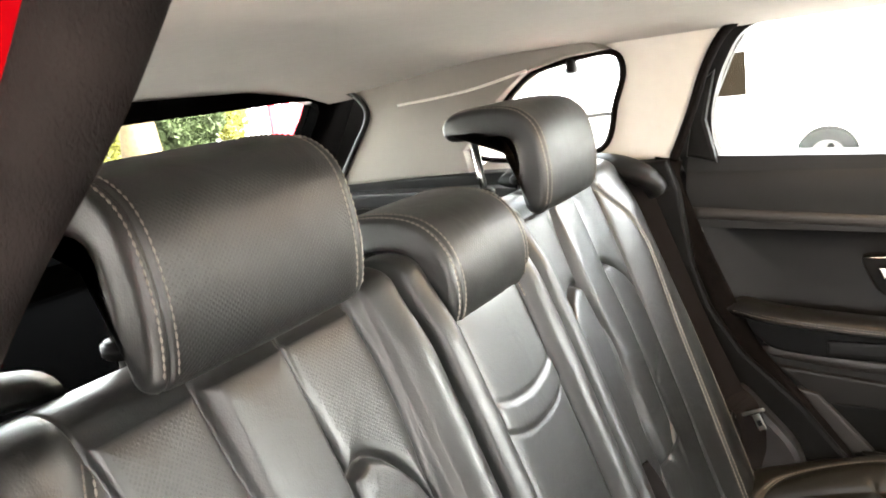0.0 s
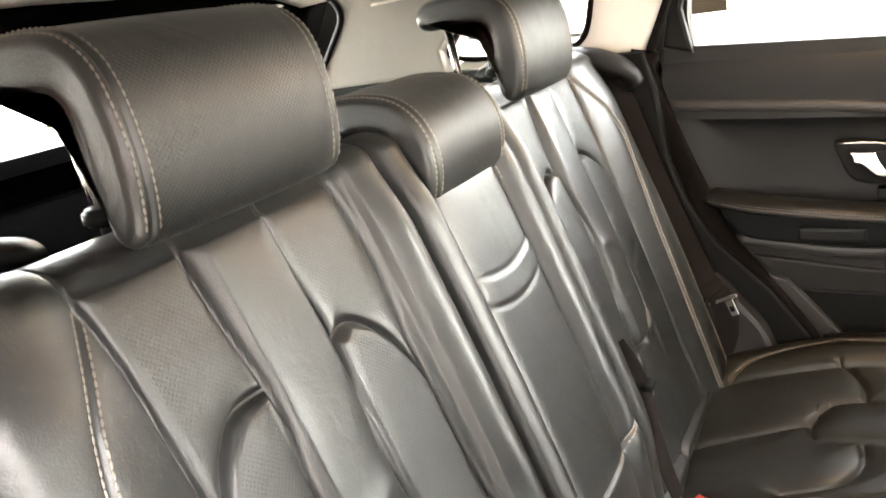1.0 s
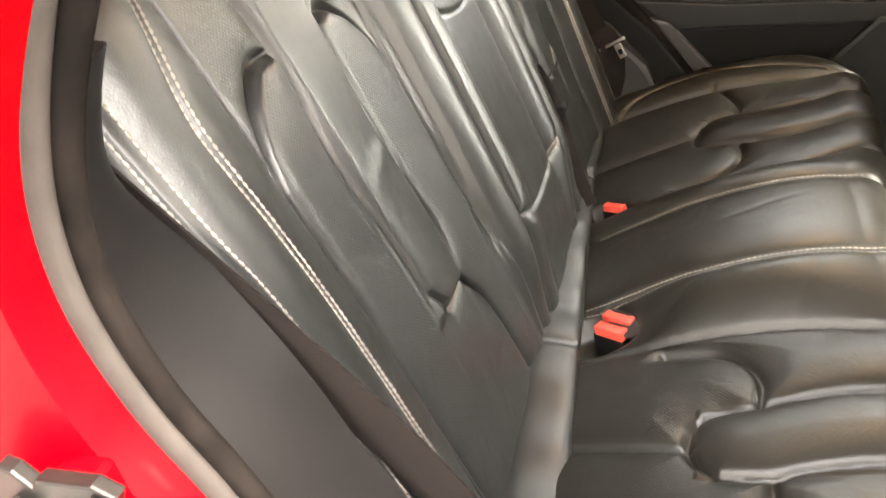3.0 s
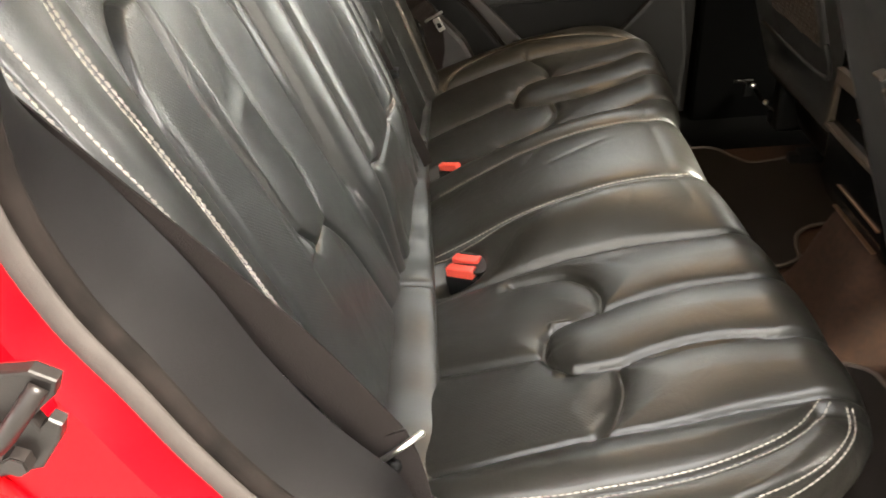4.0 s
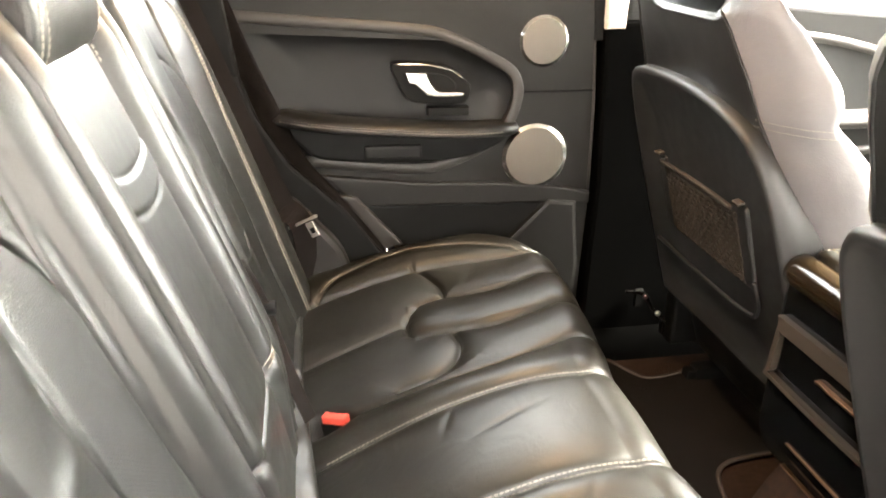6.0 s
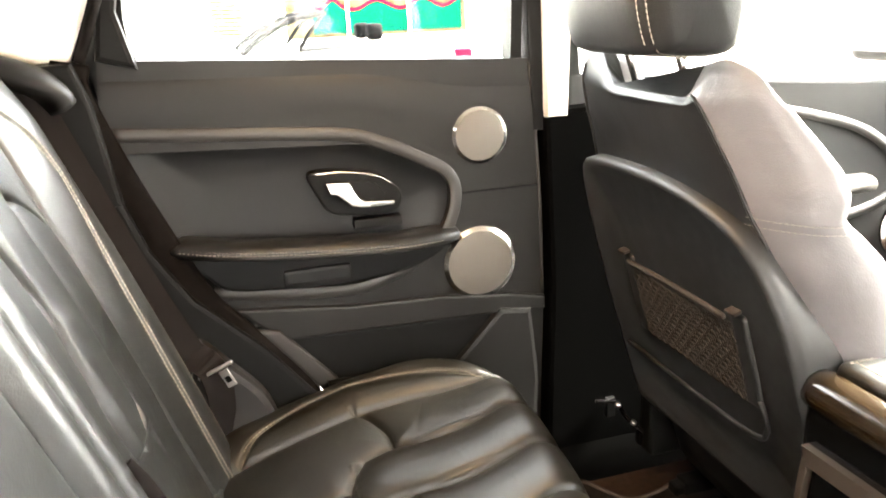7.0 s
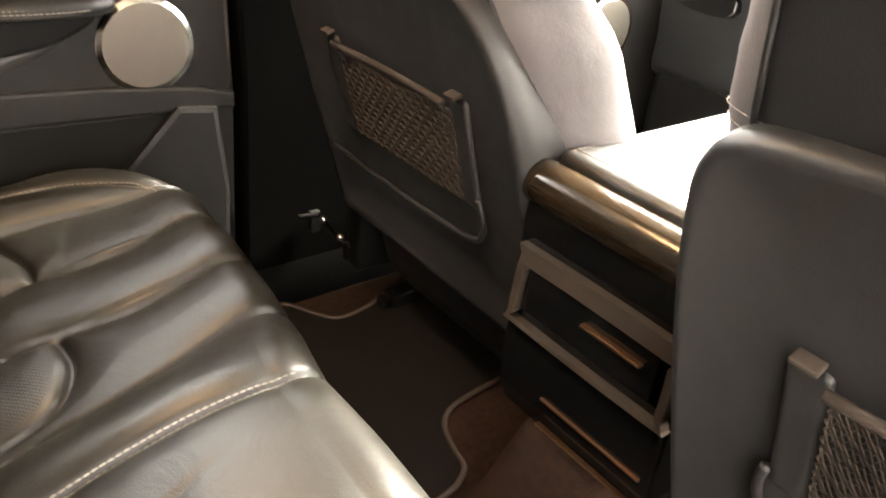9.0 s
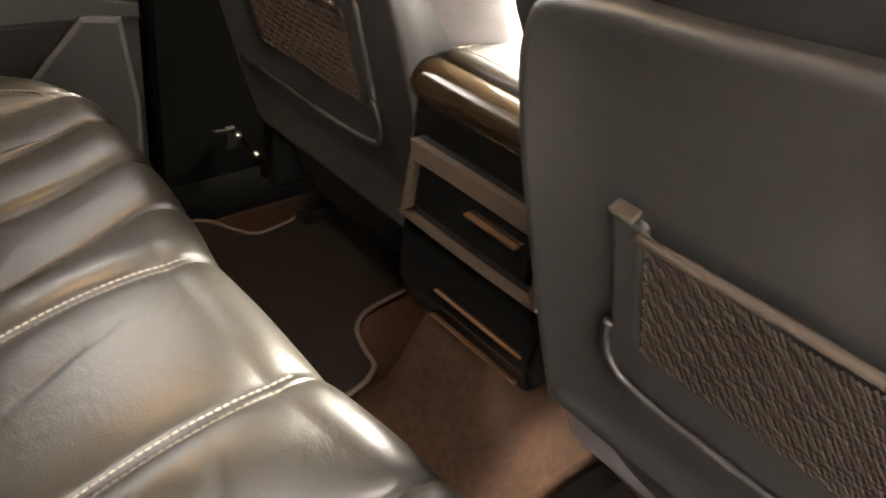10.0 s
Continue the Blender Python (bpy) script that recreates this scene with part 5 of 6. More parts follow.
    def cord(points):
        base = len(verts)
        for i, (u, z, o) in enumerate(points):
            a = points[min(i + 1, len(points) - 1)]
            b = points[max(i - 1, 0)]
            d = np.array([a[0] - b[0], a[1] - b[1]])
            d = d / (np.linalg.norm(d) + 1e-9)
            verts.append(on_back(u - d[1] * w, z + d[0] * w, o))
            verts.append(on_back(u, z, o + 0.0016))
            verts.append(on_back(u + d[1] * w, z - d[0] * w, o))
        for i in range(len(points) - 1):
            q = base + i * 3
            faces.extend([(q, q + 1, q + 4, q + 3), (q + 1, q + 2, q + 5, q + 4)])
    rows_n = int((zb - za) / cell)
    cols = int((u1 - u0 - 0.02) / cell)
    for r in range(rows_n):
        for sgn in (1, -1):
            pts = []
            for c in range(cols * 2 + 1):
                u = u0 + 0.01 + c * cell / 2
                z = za + r * cell + sgn * (cell * 0.5) * (1 if c % 2 else -1) + 0.0008 * math.sin(u * 40 + r)
                bow = 0.019 + 0.008 * math.sin((u - u0) / (u1 - u0) * math.pi) * (z - za) / (zb - za)
                pts.append((u, z, bow + 0.0008 * sgn * (1 if (c // 2 + r) % 2 else -1)))
            cord(pts)
    mesh_part("net", verts, faces, M["net"], net, "brown diamond-knit net", kind="stuff")
    # headrest
    hx = xo - 0.085
    loops = []
    prof = smooth_line([(-0.055, 1.262), (-0.072, 1.33), (-0.060, 1.40), (-0.020, 1.445), (0.040, 1.452), (0.075, 1.420), (0.082, 1.34), (0.070, 1.262), (0.045, 1.245), (-0.030, 1.248)], 5, True)
    c0 = prof.mean(0)
    us = np.linspace(-1, 1, 23)
    for u in us:
        s = 0.55 + 0.45 * (1 - abs(u) ** 3.2) ** 0.6
        q = c0 + (prof - c0) * np.array([s, 0.80 + 0.20 * (1 - abs(u) ** 4) ** 0.5])
        loops.append(np.stack([hx + q[:, 0], np.full(len(q), yc + u * 0.135), q[:, 1]], 1))
    h = tube_grid(us, np.array(loops), "headrest", [M["headrest_front"]], ob, None, "smooth black leather headrest")
    rows = []
    for o in (-0.05, 0.05):
        uu = inner * 0.74 + o
        s = 0.55 + 0.45 * (1 - abs(uu) ** 3.2) ** 0.6
        q = c0 + (prof - c0) * np.array([s, 0.80 + 0.20 * (1 - abs(uu) ** 4) ** 0.5]) * 1.006
        rows.append([((hx + x, yc + uu * 0.135, z), (0.2 * (x - c0[0]), inner, 0.2 * (z - c0[1]))) for x, z in q])
    stitches("stitching", rows, h)
    for sgn in (-1, 1):
        part("post", rod((hx + 0.01, yc + sgn * 0.062, 1.27), (hx + 0.035, yc + sgn * 0.062, 1.20), 0.0065, 14), M["chrome"], h, "chrome post", True)
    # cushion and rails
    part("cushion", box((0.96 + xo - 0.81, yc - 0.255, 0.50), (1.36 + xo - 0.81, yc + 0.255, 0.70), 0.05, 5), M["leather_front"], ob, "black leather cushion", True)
    # side cover added on one seat to stop sun reaching the carpet behind
    for sgn in (1,) if inner < 0 else ():
        part("side_sun_block", box((0.93 + xo - 0.81, yc + sgn * 0.278 - 0.024, 0.44), (1.40 + xo - 0.81, yc + sgn * 0.278 + 0.024, 0.66), 0.012, 3), M["plastic_dark"], ob, "black plastic seat side cover", True)
    part("base", box((1.02 + xo - 0.81, yc - 0.225, 0.46), (1.30 + xo - 0.81, yc + 0.225, 0.52), 0.01), M["plastic_dark"], ob)
    for sgn in (-1, 1):
        rl = part("rail", box((0.97 + xo - 0.81, yc + sgn * 0.205 - 0.018, 0.378), (1.36 + xo - 0.81, yc + sgn * 0.205 + 0.018, 0.415), 0.004), M["plastic_dark"], ob, "black seat rail")
        part("rail_end", box((0.95 + xo - 0.81, yc + sgn * 0.205 - 0.014, 0.385), (0.976 + xo - 0.81, yc + sgn * 0.205 + 0.014, 0.408), 0.005), M["plastic_dark"], rl, "black rail end cap")
    return ob


front_seat(0.355, 0.832, -1, "black leather front seat with a net pocket behind")
front_seat(-0.395, 0.737, 1, "black leather front seat beside the open doorway")

# belt anchor beside the far front seat
anchor = thing("belt_anchor", (0.90, 0.69, 0.53), "steel front belt anchor at the foot of the pillar", "belt anchor")
part("plate", box((0.888, 0.672, 0.510), (0.908, 0.684, 0.552), 0.003), M["plastic_dark"], anchor)
v, f = sweep(smooth_line([(0.86, 0.668, 0.555), (0.90, 0.660, 0.548), (0.925, 0.655, 0.51), (0.955, 0.640, 0.482)], 5), oval(0.004, 0.004, 8), up=(0, 1, 0))
mesh_part("bar", v, f, M["latch"], anchor, "bent dark bar")
for p in ((0.898, 0.655, 0.548), (0.930, 0.648, 0.506)):
    part("pin", rod(p, (p[0] + 0.004, p[1] - 0.010, p[2]), 0.006, 12, bevel=0.002), M["steel"], anchor, "bright pin head", True)
part("stalk", box((0.945, 0.640, 0.45), (0.985, 0.658, 0.480), 0.006), M["latch"], anchor)

# ---- centre console ----
con = thing("centre_console", (1.05, 0, 0.46), "gloss black centre console with padded leather lid and bronze edge", "console")
prof = [(0.862, 0.560), (0.845, 0.60), (0.845, 0.845), (0.862, 0.868), (1.55, 0.868), (1.75, 0.80), (1.75, 0.560)]
part("body", prism(prof, 1, -0.118, 0.118, 0.01, 3), M["gloss"], con, "gloss black casing")
part("lid", box((0.875, -0.112, 0.862), (1.24, 0.112, 0.898), 0.016, 4), M["leather"], con, "padded black leather lid", True)
rowz = [[((0.885 + 0.34 * t, s * 0.098, 0.8985), (0, 0, 1)) for t in np.linspace(0, 1, 20)] for s in (-1, 1)]
rowz += [[((0.893, 0.098 - 0.196 * t, 0.8985), (0, 0, 1)) for t in np.linspace(0, 1, 14)]]
stitches("stitching", rowz, con)
v, f = sweep([(0.862, y, 0.862) for y in np.linspace(-0.121, 0.121, 14)], oval(0.026, 0.026, 18), up=(0, 0, 1))
mesh_part("edge_trim", v, f, M["bronze"], con, "glossy bronze edge roll")
fo = smooth_line([(-0.108, 0.797), (0.086, 0.797), (0.100, 0.787), (0.106, 0.707), (0.096, 0.695), (-0.104, 0.695), (-0.116, 0.707), (-0.116, 0.787)], 3, True)
fi = [(-0.005 + (y + 0.005) * 0.92, 0.7015 + (z - 0.695) * 0.72) for y, z in fo]
v, f = ring_plate([tuple(p) for p in fo], fi, 0, 0.834, 0.848)
mesh_part("vent_frame", v, f, M["frame_brown"], con, "satin grey frame", smooth=False)
part("drawer_front", box((0.838, -0.095, 0.714), (0.847, 0.088, 0.779), 0.003), M["gloss"], con, "gloss black drawer front")
part("drawer_pull", box((0.830, -0.080, 0.7505), (0.840, 0.000, 0.7545), 0.002), M["copper"], con, "thin copper pull")
for z in (0.618, 0.580):
    part("trim_strip", box((0.841, -0.108, z - 0.0014), (0.848, 0.040, z + 0.0014), 0.001), M["copper"], con, "thin copper trim strip")

# ---- floor mats ----
def floor_mat(sg, label):
    ob = thing("floor_mat", (0.8, sg * 0.40, 0.384), label, "floor mat", "rear floor mats")
    out = smooth_line([(0.50, 0.62), (0.74, 0.660), (0.82, 0.654), (0.858, 0.600), (0.888, 0.567), (0.95, 0.572), (1.014, 0.590), (1.06, 0.56), (1.085, 0.45), (1.073, 0.308), (1.03, 0.287), (0.976, 0.282), (0.92, 0.272), (0.886, 0.246), (0.868, 0.20), (0.861, 0.166), (0.84, 0.148), (0.808, 0.138), (0.70, 0.125), (0.60, 0.130), (0.50, 0.20)], 6, True)
    def z_at(a):
        return float(0.382)
    cx = np.array([0.78, 0.42])
    verts, faces = [], []
    m = len(out)
    scs = (1.0, 0.97, 0.85, 0.7, 0.5, 0.25, 0.02)
    for s in scs:
        for p in out:
            q = cx + (p - cx) * s
            verts.append((q[0], sg * q[1], z_at(q[1]) + 0.006))
    for l in range(len(scs) - 1):
        for j in range(m):
            j2 = (j + 1) % m
            faces.append((l * m + j, l * m + j2, (l + 1) * m + j2, (l + 1) * m + j))
    mesh_part("carpet_top", verts, faces, M["mat_pile"], ob)
    v, f = sweep([(x, sg * y, z_at(y) + 0.006) for x, y in out], oval(0.0045, 0.004, 8), True, up=(0, 0, 1))
    mesh_part("binding", v, f, M["binding"], ob, "paler bound edge")


floor_mat(1, "dark carpet floor mat with a pale bound edge")
floor_mat(-1, "dark carpet floor mat with a pale bound edge")

# ---- front of the cabin ----
dash = thing("dashboard", (1.75, 0, 0.8), "dark charcoal dashboard with a soft padded top", "dashboard")
dp = smooth_line([(1.775, 0.90), (1.756, 0.955), (1.768, 0.995), (1.81, 1.022), (1.92, 1.068), (2.05, 1.108), (2.08, 1.095), (2.08, 0.70), (1.82, 0.70), (1.79, 0.80)], 5, True)
part("pad", prism(dp.tolist(), 1, -0.69, 0.69, 0.01), M["dash_pad"], dash, "soft charcoal pad", True)
part("lower_panel", box((1.80, -0.68, 0.45), (2.05, 0.68, 0.75), 0.02), M["plastic_dark"], dash)
part("dash_vent", prism(smooth_line([(0.50, 0.93), (0.62, 0.93), (0.63, 0.885), (0.50, 0.88)], 3, True).tolist(), 0, 1.755, 1.80, 0.004), M["gloss"], dash, "gloss black air vent")
tagged(part("firewall", box((2.08, -0.75, 0.30), (2.14, 0.75, 1.14), 0.01), M["plastic_dark"]), "black bulkhead under the windscreen", "trim", kind="structure")
ws = [(-0.70, 0), (0.70, 0), (0.62, 0.78), (-0.62, 0.78)]
wm = Matrix.Translation((2.08, 0, 1.12)) @ Matrix.Rotation(radians(-60), 4, 'Y')
pb = prism(ws, 0, 0, 0.005)
pb.transform(wm)
tagged(part("window_windscreen", pb, M["glass"]), "raked windscreen glass", "window", kind="structure")
for sg in (-1, 1):
    v, f = sweep(smooth_line([(2.00, sg * 0.735, 1.08), (1.88, sg * 0.73, 1.19), (1.74, sg * 0.72, 1.335), (1.58, sg * 0.71, 1.445), (1.40, sg * 0.70, 1.515), (1.22, sg * 0.69, 1.545)], 5), oval(0.040, 0.035, 12), up=(0, 1, 0))
    tagged(mesh_part("trim_pillar_a", v, f, M["cream"]), "cream windscreen pillar trim", "trim", kind="structure")
bon = smooth_line([(2.02, 1.10), (2.30, 1.06), (2.70, 1.00), (3.00, 0.90), (3.10, 0.78), (3.05, 0.60), (2.02, 0.60)], 4).tolist()
tagged(part("bonnet", prism(bon, 1, -0.80, 0.80, 0.05, 3), M["paint"]), "red painted bonnet and nose", "car body", kind="structure")
for sg in (-1, 1):
    wing = [(2.06, 1.06), (2.60, 0.99), (3.00, 0.86), (3.06, 0.45), (2.86, 0.40), (2.78, 0.62), (2.60, 0.74), (2.40, 0.74), (2.22, 0.62), (2.14, 0.36), (2.06, 0.36)]
    tagged(part("body_wing", prism(wing, 1, sg * 0.83 - 0.02, sg * 0.83 + 0.02, 0.01), M["paint"]), "red painted front wing", "car body", kind="structure")
    tagged(part("body_sill", box((0.45, sg * 0.815 - 0.025, 0.28), (2.10, sg * 0.815 + 0.025, 0.42), 0.01), M["plastic_dark"]), "black outer sill", "car body", kind="structure")
    for wx in (-0.16, 2.50):
        hub = thing("road_wheel", (wx, sg * 0.76, 0.345), "black tyre on a silver alloy wheel of the red car", "wheel", "wheels of the red car")
        part("tyre", rod((wx, sg * 0.76 - 0.11, 0.345), (wx, sg * 0.76 + 0.11, 0.345), 0.345, 36, bevel=0.03), M["tyre"], hub, "black tyre", True)
        part("rim", rod((wx, sg * 0.76 - 0.115, 0.345), (wx, sg * 0.76 + 0.115, 0.345), 0.235, 28, bevel=0.01), M["alloy"], hub, "silver rim")
quarter = [(-1.05, 1.20), (0.02, 1.20), (0.05, 1.10), (0.10, 0.95), (0.27, 0.78), (0.22, 0.62), (0.05, 0.76), (-0.16, 0.80), (-0.38, 0.76), (-0.54, 0.60), (-0.62, 0.36), (-1.02, 0.40), (-1.10, 0.80)]
tagged(part("body_quarter_left", prism(quarter, 1, 0.80, 0.84, 0.01), M["paint"]), "red painted left rear quarter", "car body", kind="structure")
tagged(part("body_tail", box((-1.14, -0.80, 0.40), (-1.09, 0.80, 1.10), 0.02, 3), M["paint"]), "red painted tail panel", "car body", kind="structure")

door2 = thing("door_2", (1.30, 0.74, 0.42), "closed front car door with dark trim, speakers and a tweeter", "car door", kind="structure")
part("trim_panel", prism([(0.82, 0.42), (2.0, 0.42), (2.0, 1.10), (1.70, 1.125), (1.25, 1.155), (0.82, 1.195)], 1, 0.722, 0.80, 0.008), M["softtrim"], door2)
bm2 = smooth_line([(1.05, 1.115), (1.25, 1.098), (1.40, 1.066), (1.50, 1.03), (1.575, 0.975), (1.600, 0.925), (1.54, 0.872), (1.35, 0.845), (1.05, 0.85)], 6)
v, f = sweep([(x, 0.716, z) for x, z in bm2], [(-0.010, -0.012), (0.010, -0.012), (0.010, 0.008), (-0.010, 0.008)], up=(0, -1, 0))
mesh_part("band", v, f, M["band"], door2, "satin grey moulding")
part("recess_panel", prism([tuple(p) for p in bm2], 1, 0.717, 0.73), M["leather_flat"], door2)
v, f = sweep(smooth_line([(1.05, 0.690, 0.935), (1.30, 0.682, 0.93), (1.50, 0.71, 0.925)], 6), oval(0.035, 0.02, 12), up=(0, 0, 1))
mesh_part("armrest", v, f, M["band"], door2)
speaker(door2, 1.622, 1.061, 0.057, 0.716)
speaker(door2, 1.648, 0.810, 0.076, 0.716)
part("sail_panel", prism(smooth_line([(1.615, 1.150), (1.618, 1.187), (1.622, 1.268), (1.622, 1.360), (1.640, 1.42), (1.682, 1.360), (1.768, 1.268), (1.850, 1.165), (1.835, 1.115), (1.74, 1.13)], 4, True).tolist(), 1, 0.690, 0.76, 0.01), M["plastic_dark"], door2, "black mirror corner cover", True)
speaker(door2, 1.725, 1.187, 0.030, 0.690)
wf2 = smooth_line([(0.83, 1.19), (0.83, 1.50), (1.22, 1.50), (1.40, 1.465), (1.53, 1.385), (1.62, 1.28), (1.65, 1.13)], 5)
v, f = sweep([(x, 0.735, z) for x, z in wf2], [(-0.011, -0.02), (0.011, -0.02), (0.011, 0.02), (-0.011, 0.02)], up=(0, 1, 0))
w2 = mesh_part("window_frame", v, f, M["plastic_dark"], door2, "black window frame", smooth=False)
part("pane", prism([tuple(p) for p in wf2[::3]], 1, 0.744, 0.748), M["glass"], w2)
part("outer_skin", prism([(0.81, 0.42), (2.1, 0.42), (2.1, 1.06), (0.81, 1.14)], 1, 0.80, 0.84, 0.004), M["paint"], door2, "red painted skin")
mirror = thing("wing_mirror", (1.83, 0.93, 1.16), "black door mirror outside the front window", "wing mirror")
hs = box((1.77, 0.86, 1.14), (1.90, 1.08, 1.30), 0.035, 4)
part("housing", hs, M["plastic_dark"], mirror, "dark housing", True)
part("stalk", box((1.80, 0.80, 1.13), (1.86, 0.92, 1.17), 0.01), M["plastic_dark"], mirror)
part("mirror_glass", box((1.762, 0.885, 1.165), (1.769, 1.06, 1.28), 0.003), M["dark_glass"], mirror)

# right side forward of the open doorway
tagged(part("pillar_b_right", prism([(0.79, 1.53), (0.90, 1.53), (0.93, 0.42), (0.80, 0.42)], 1, -0.78, -0.69, 0.01), M["plastic_dark"]), "black middle pillar by the open doorway", "trim", kind="structure")

# unseen front door, added to hold back light from the right
door3 = thing("door_3", (1.30, -0.74, 0.42), "closed front car door in red paint with dark trim", "car door", kind="structure")
part("trim_panel", prism([(0.90, 0.42), (2.0, 0.42), (2.0, 1.08), (1.70, 1.10), (0.90, 1.16)], 1, -0.80, -0.722, 0.008), M["softtrim"], door3)
part("outer_skin", prism([(0.88, 0.42), (2.1, 0.42), (2.1, 1.06), (0.88, 1.14)], 1, -0.84, -0.80, 0.004), M["paint"], door3, "red painted skin")
v, f = sweep([(x, -0.735, z) for x, z in wf2], [(-0.011, -0.02), (0.011, -0.02), (0.011, 0.02), (-0.011, 0.02)], up=(0, 1, 0))
mesh_part("window_frame", v, f, M["plastic_dark"], door3, "black window frame", smooth=False)
# unseen open door, added to keep the sun off the rear seat
door4 = thing("door_4", (0.80, -0.80, 0.42), "open rear car door in red paint with dark trim", "car door", kind="structure")
swing = Matrix.Translation((0.82, -0.80, 0)) @ Matrix.Rotation(radians(72), 4, 'Z') @ Matrix.Translation((-0.82, 0.80, 0))
for nm, lo, hi, mt in (("trim_panel", -0.80, -0.745, "softtrim"), ("outer_skin", -0.84, -0.802, "paint")):
    pb = prism([(0.40, 0.44), (0.82, 0.44), (0.82, 1.20), (0.10, 1.25), (0.10, 1.05), (0.22, 0.80), (0.36, 0.66)], 1, lo, hi, 0.008)
    pb.transform(swing)
    part(nm, pb, M[mt], door4)
v, f = sweep([swing @ Vector((x, -0.77, z)) for x, z in smooth_line([(0.11, 1.24), (0.11, 1.36), (0.16, 1.48), (0.28, 1.51), (0.80, 1.50), (0.80, 1.20)], 5)], oval(0.014, 0.018, 8), up=(0, 0.9, 0.4))
mesh_part("window_frame", v, f, M["plastic_dark"], door4, "black window frame")

# warm fill lamp added at the headliner, out of view, to warm the cushion
lamp = thing("courtesy_lamp", (0.46, 0.28, 1.528), "small warm courtesy lamp set in the headliner", "lamp")
part("bezel", box((0.40, 0.20, 1.520), (0.52, 0.36, 1.540), 0.006, 2), M["cream"], lamp, "cream bezel")
glow = mat("fill_lamp_lens", (0.9, 0.8, 0.6), 0.3, bump=0)
glow.node_tree.nodes["Principled BSDF"].inputs["Emission Color"].default_value = (1.0, 0.62, 0.30, 1)
glow.node_tree.nodes["Principled BSDF"].inputs["Emission Strength"].default_value = 1.0
part("lens", box((0.415, 0.215, 1.514), (0.505, 0.345, 1.522), 0.003, 2), glow, lamp, "glowing warm lens")
bulb = bpy.data.lights.new("fill_bulb", 'AREA')
bulb.shape, bulb.size, bulb.size_y, bulb.energy, bulb.color = 'RECTANGLE', 0.20, 0.20, 0.03, (1.0, 0.74, 0.48)
bl = new("fill_bulb", bulb)
bl.location = (0.46, 0.28, 1.510)


# ---- outside ----
tagged(part("ground", box((-400, -400, -0.3), (400, 400, 0.0), 0), M["asphalt"]), "pale worn paving stretching away", "ground", kind="structure")
shop = thing("shop_building", (4, 22.2, 0), "long white rendered building with a wide poster-covered window", "building")
part("wall", box((-9, 22, 0), (26, 30, 7), 0.05), M["white_wall"], shop)
w = part("window", box((2.35, 21.95, 0.60), (7.65, 22.02, 2.16), 0.01), M["shop_dark"], shop, "wide shop window")
part("lintel", box((2.25, 21.86, 2.16), (7.75, 22.0, 2.32), 0.02), M["lintel"], w, "dark timber lintel")
for x in (4.1, 5.9):
    part("mullion", box((x - 0.05, 21.88, 0.6), (x + 0.05, 21.97, 2.16), 0.01), M["white_wall"], w)
for x0, x1, z1 in ((3.1, 4.05, 1.45), (4.15, 5.85, 1.40), (5.95, 7.5, 1.42)):
    n = 14
    top = [(x0 + (x1 - x0) * i / n, z1 + 0.12 * math.sin(i * 0.55 + x0)) for i in range(n + 1)]
    part("poster", prism(top + [(x1, 0.70), (x0, 0.70)], 1, 21.91, 21.94), M["green"], w, "bright green poster with a wavy top")
    part("poster_border", prism([(x, z + 0.10) for x, z in top] + [(x, z + 0.01) for x, z in top[::-1]], 1, 21.905, 21.935), M["lamp_red"], w, "red wave on the poster")
lv = part("louvre", box((0.35, 21.95, 0.70), (1.25, 22.02, 2.25), 0.01), M["shop_dark"], shop, "tall pale louvred vent")
for i in range(14):
    part("slat", box((0.38, 21.88, 0.74 + i * 0.107), (1.22, 21.97, 0.79 + i * 0.107), 0.004, 1, ), M["yellow"], lv)
part("awning", box((9.2, 21.2, 2.18), (12, 22.0, 2.24), 0.02), M["lintel"], shop, "dark narrow canopy")
for i, (x, z, sx, sz) in enumerate(((-3.7, 0.55, 1.05, 1.25), (14.0, 1.3, 2.2, 1.6))):
    part("window", box((x - sx / 2, 21.95, z - sz / 2), (x + sx / 2, 22.02, z + sz / 2), 0.01), M["lintel"], shop, "dark square window")
pole = thing("drain_pipe", (-0.15, 21.9, 0), "pale yellow painted pipe on the white wall", "pipe")
part("pipe", rod((-0.15, 21.9, 0), (-0.15, 21.9, 6), 0.07, 10), M["yellow"], pole)


def wheel(parent, x, y, z, r, sy):
    t = part("wheel", rod((x, y - 0.10, z), (x, y + 0.10, z), r, 28, bevel=0.03), M["tyre"], parent, "black tyre", True)
    part("rim", rod((x, y - 0.105, z), (x, y + 0.105, z), r * 0.66, 20, bevel=0.01), M["alloy"], t, "silver rim")
    for k in range(5):
        a = 2 * math.pi * k / 5
        part("spoke_gap", rod((x + math.cos(a) * r * 0.4, y - 0.112, z + math.sin(a) * r * 0.4), (x + math.cos(a) * r * 0.4, y - 0.10, z + math.sin(a) * r * 0.4), r * 0.13, 8), M["tyre"], t)


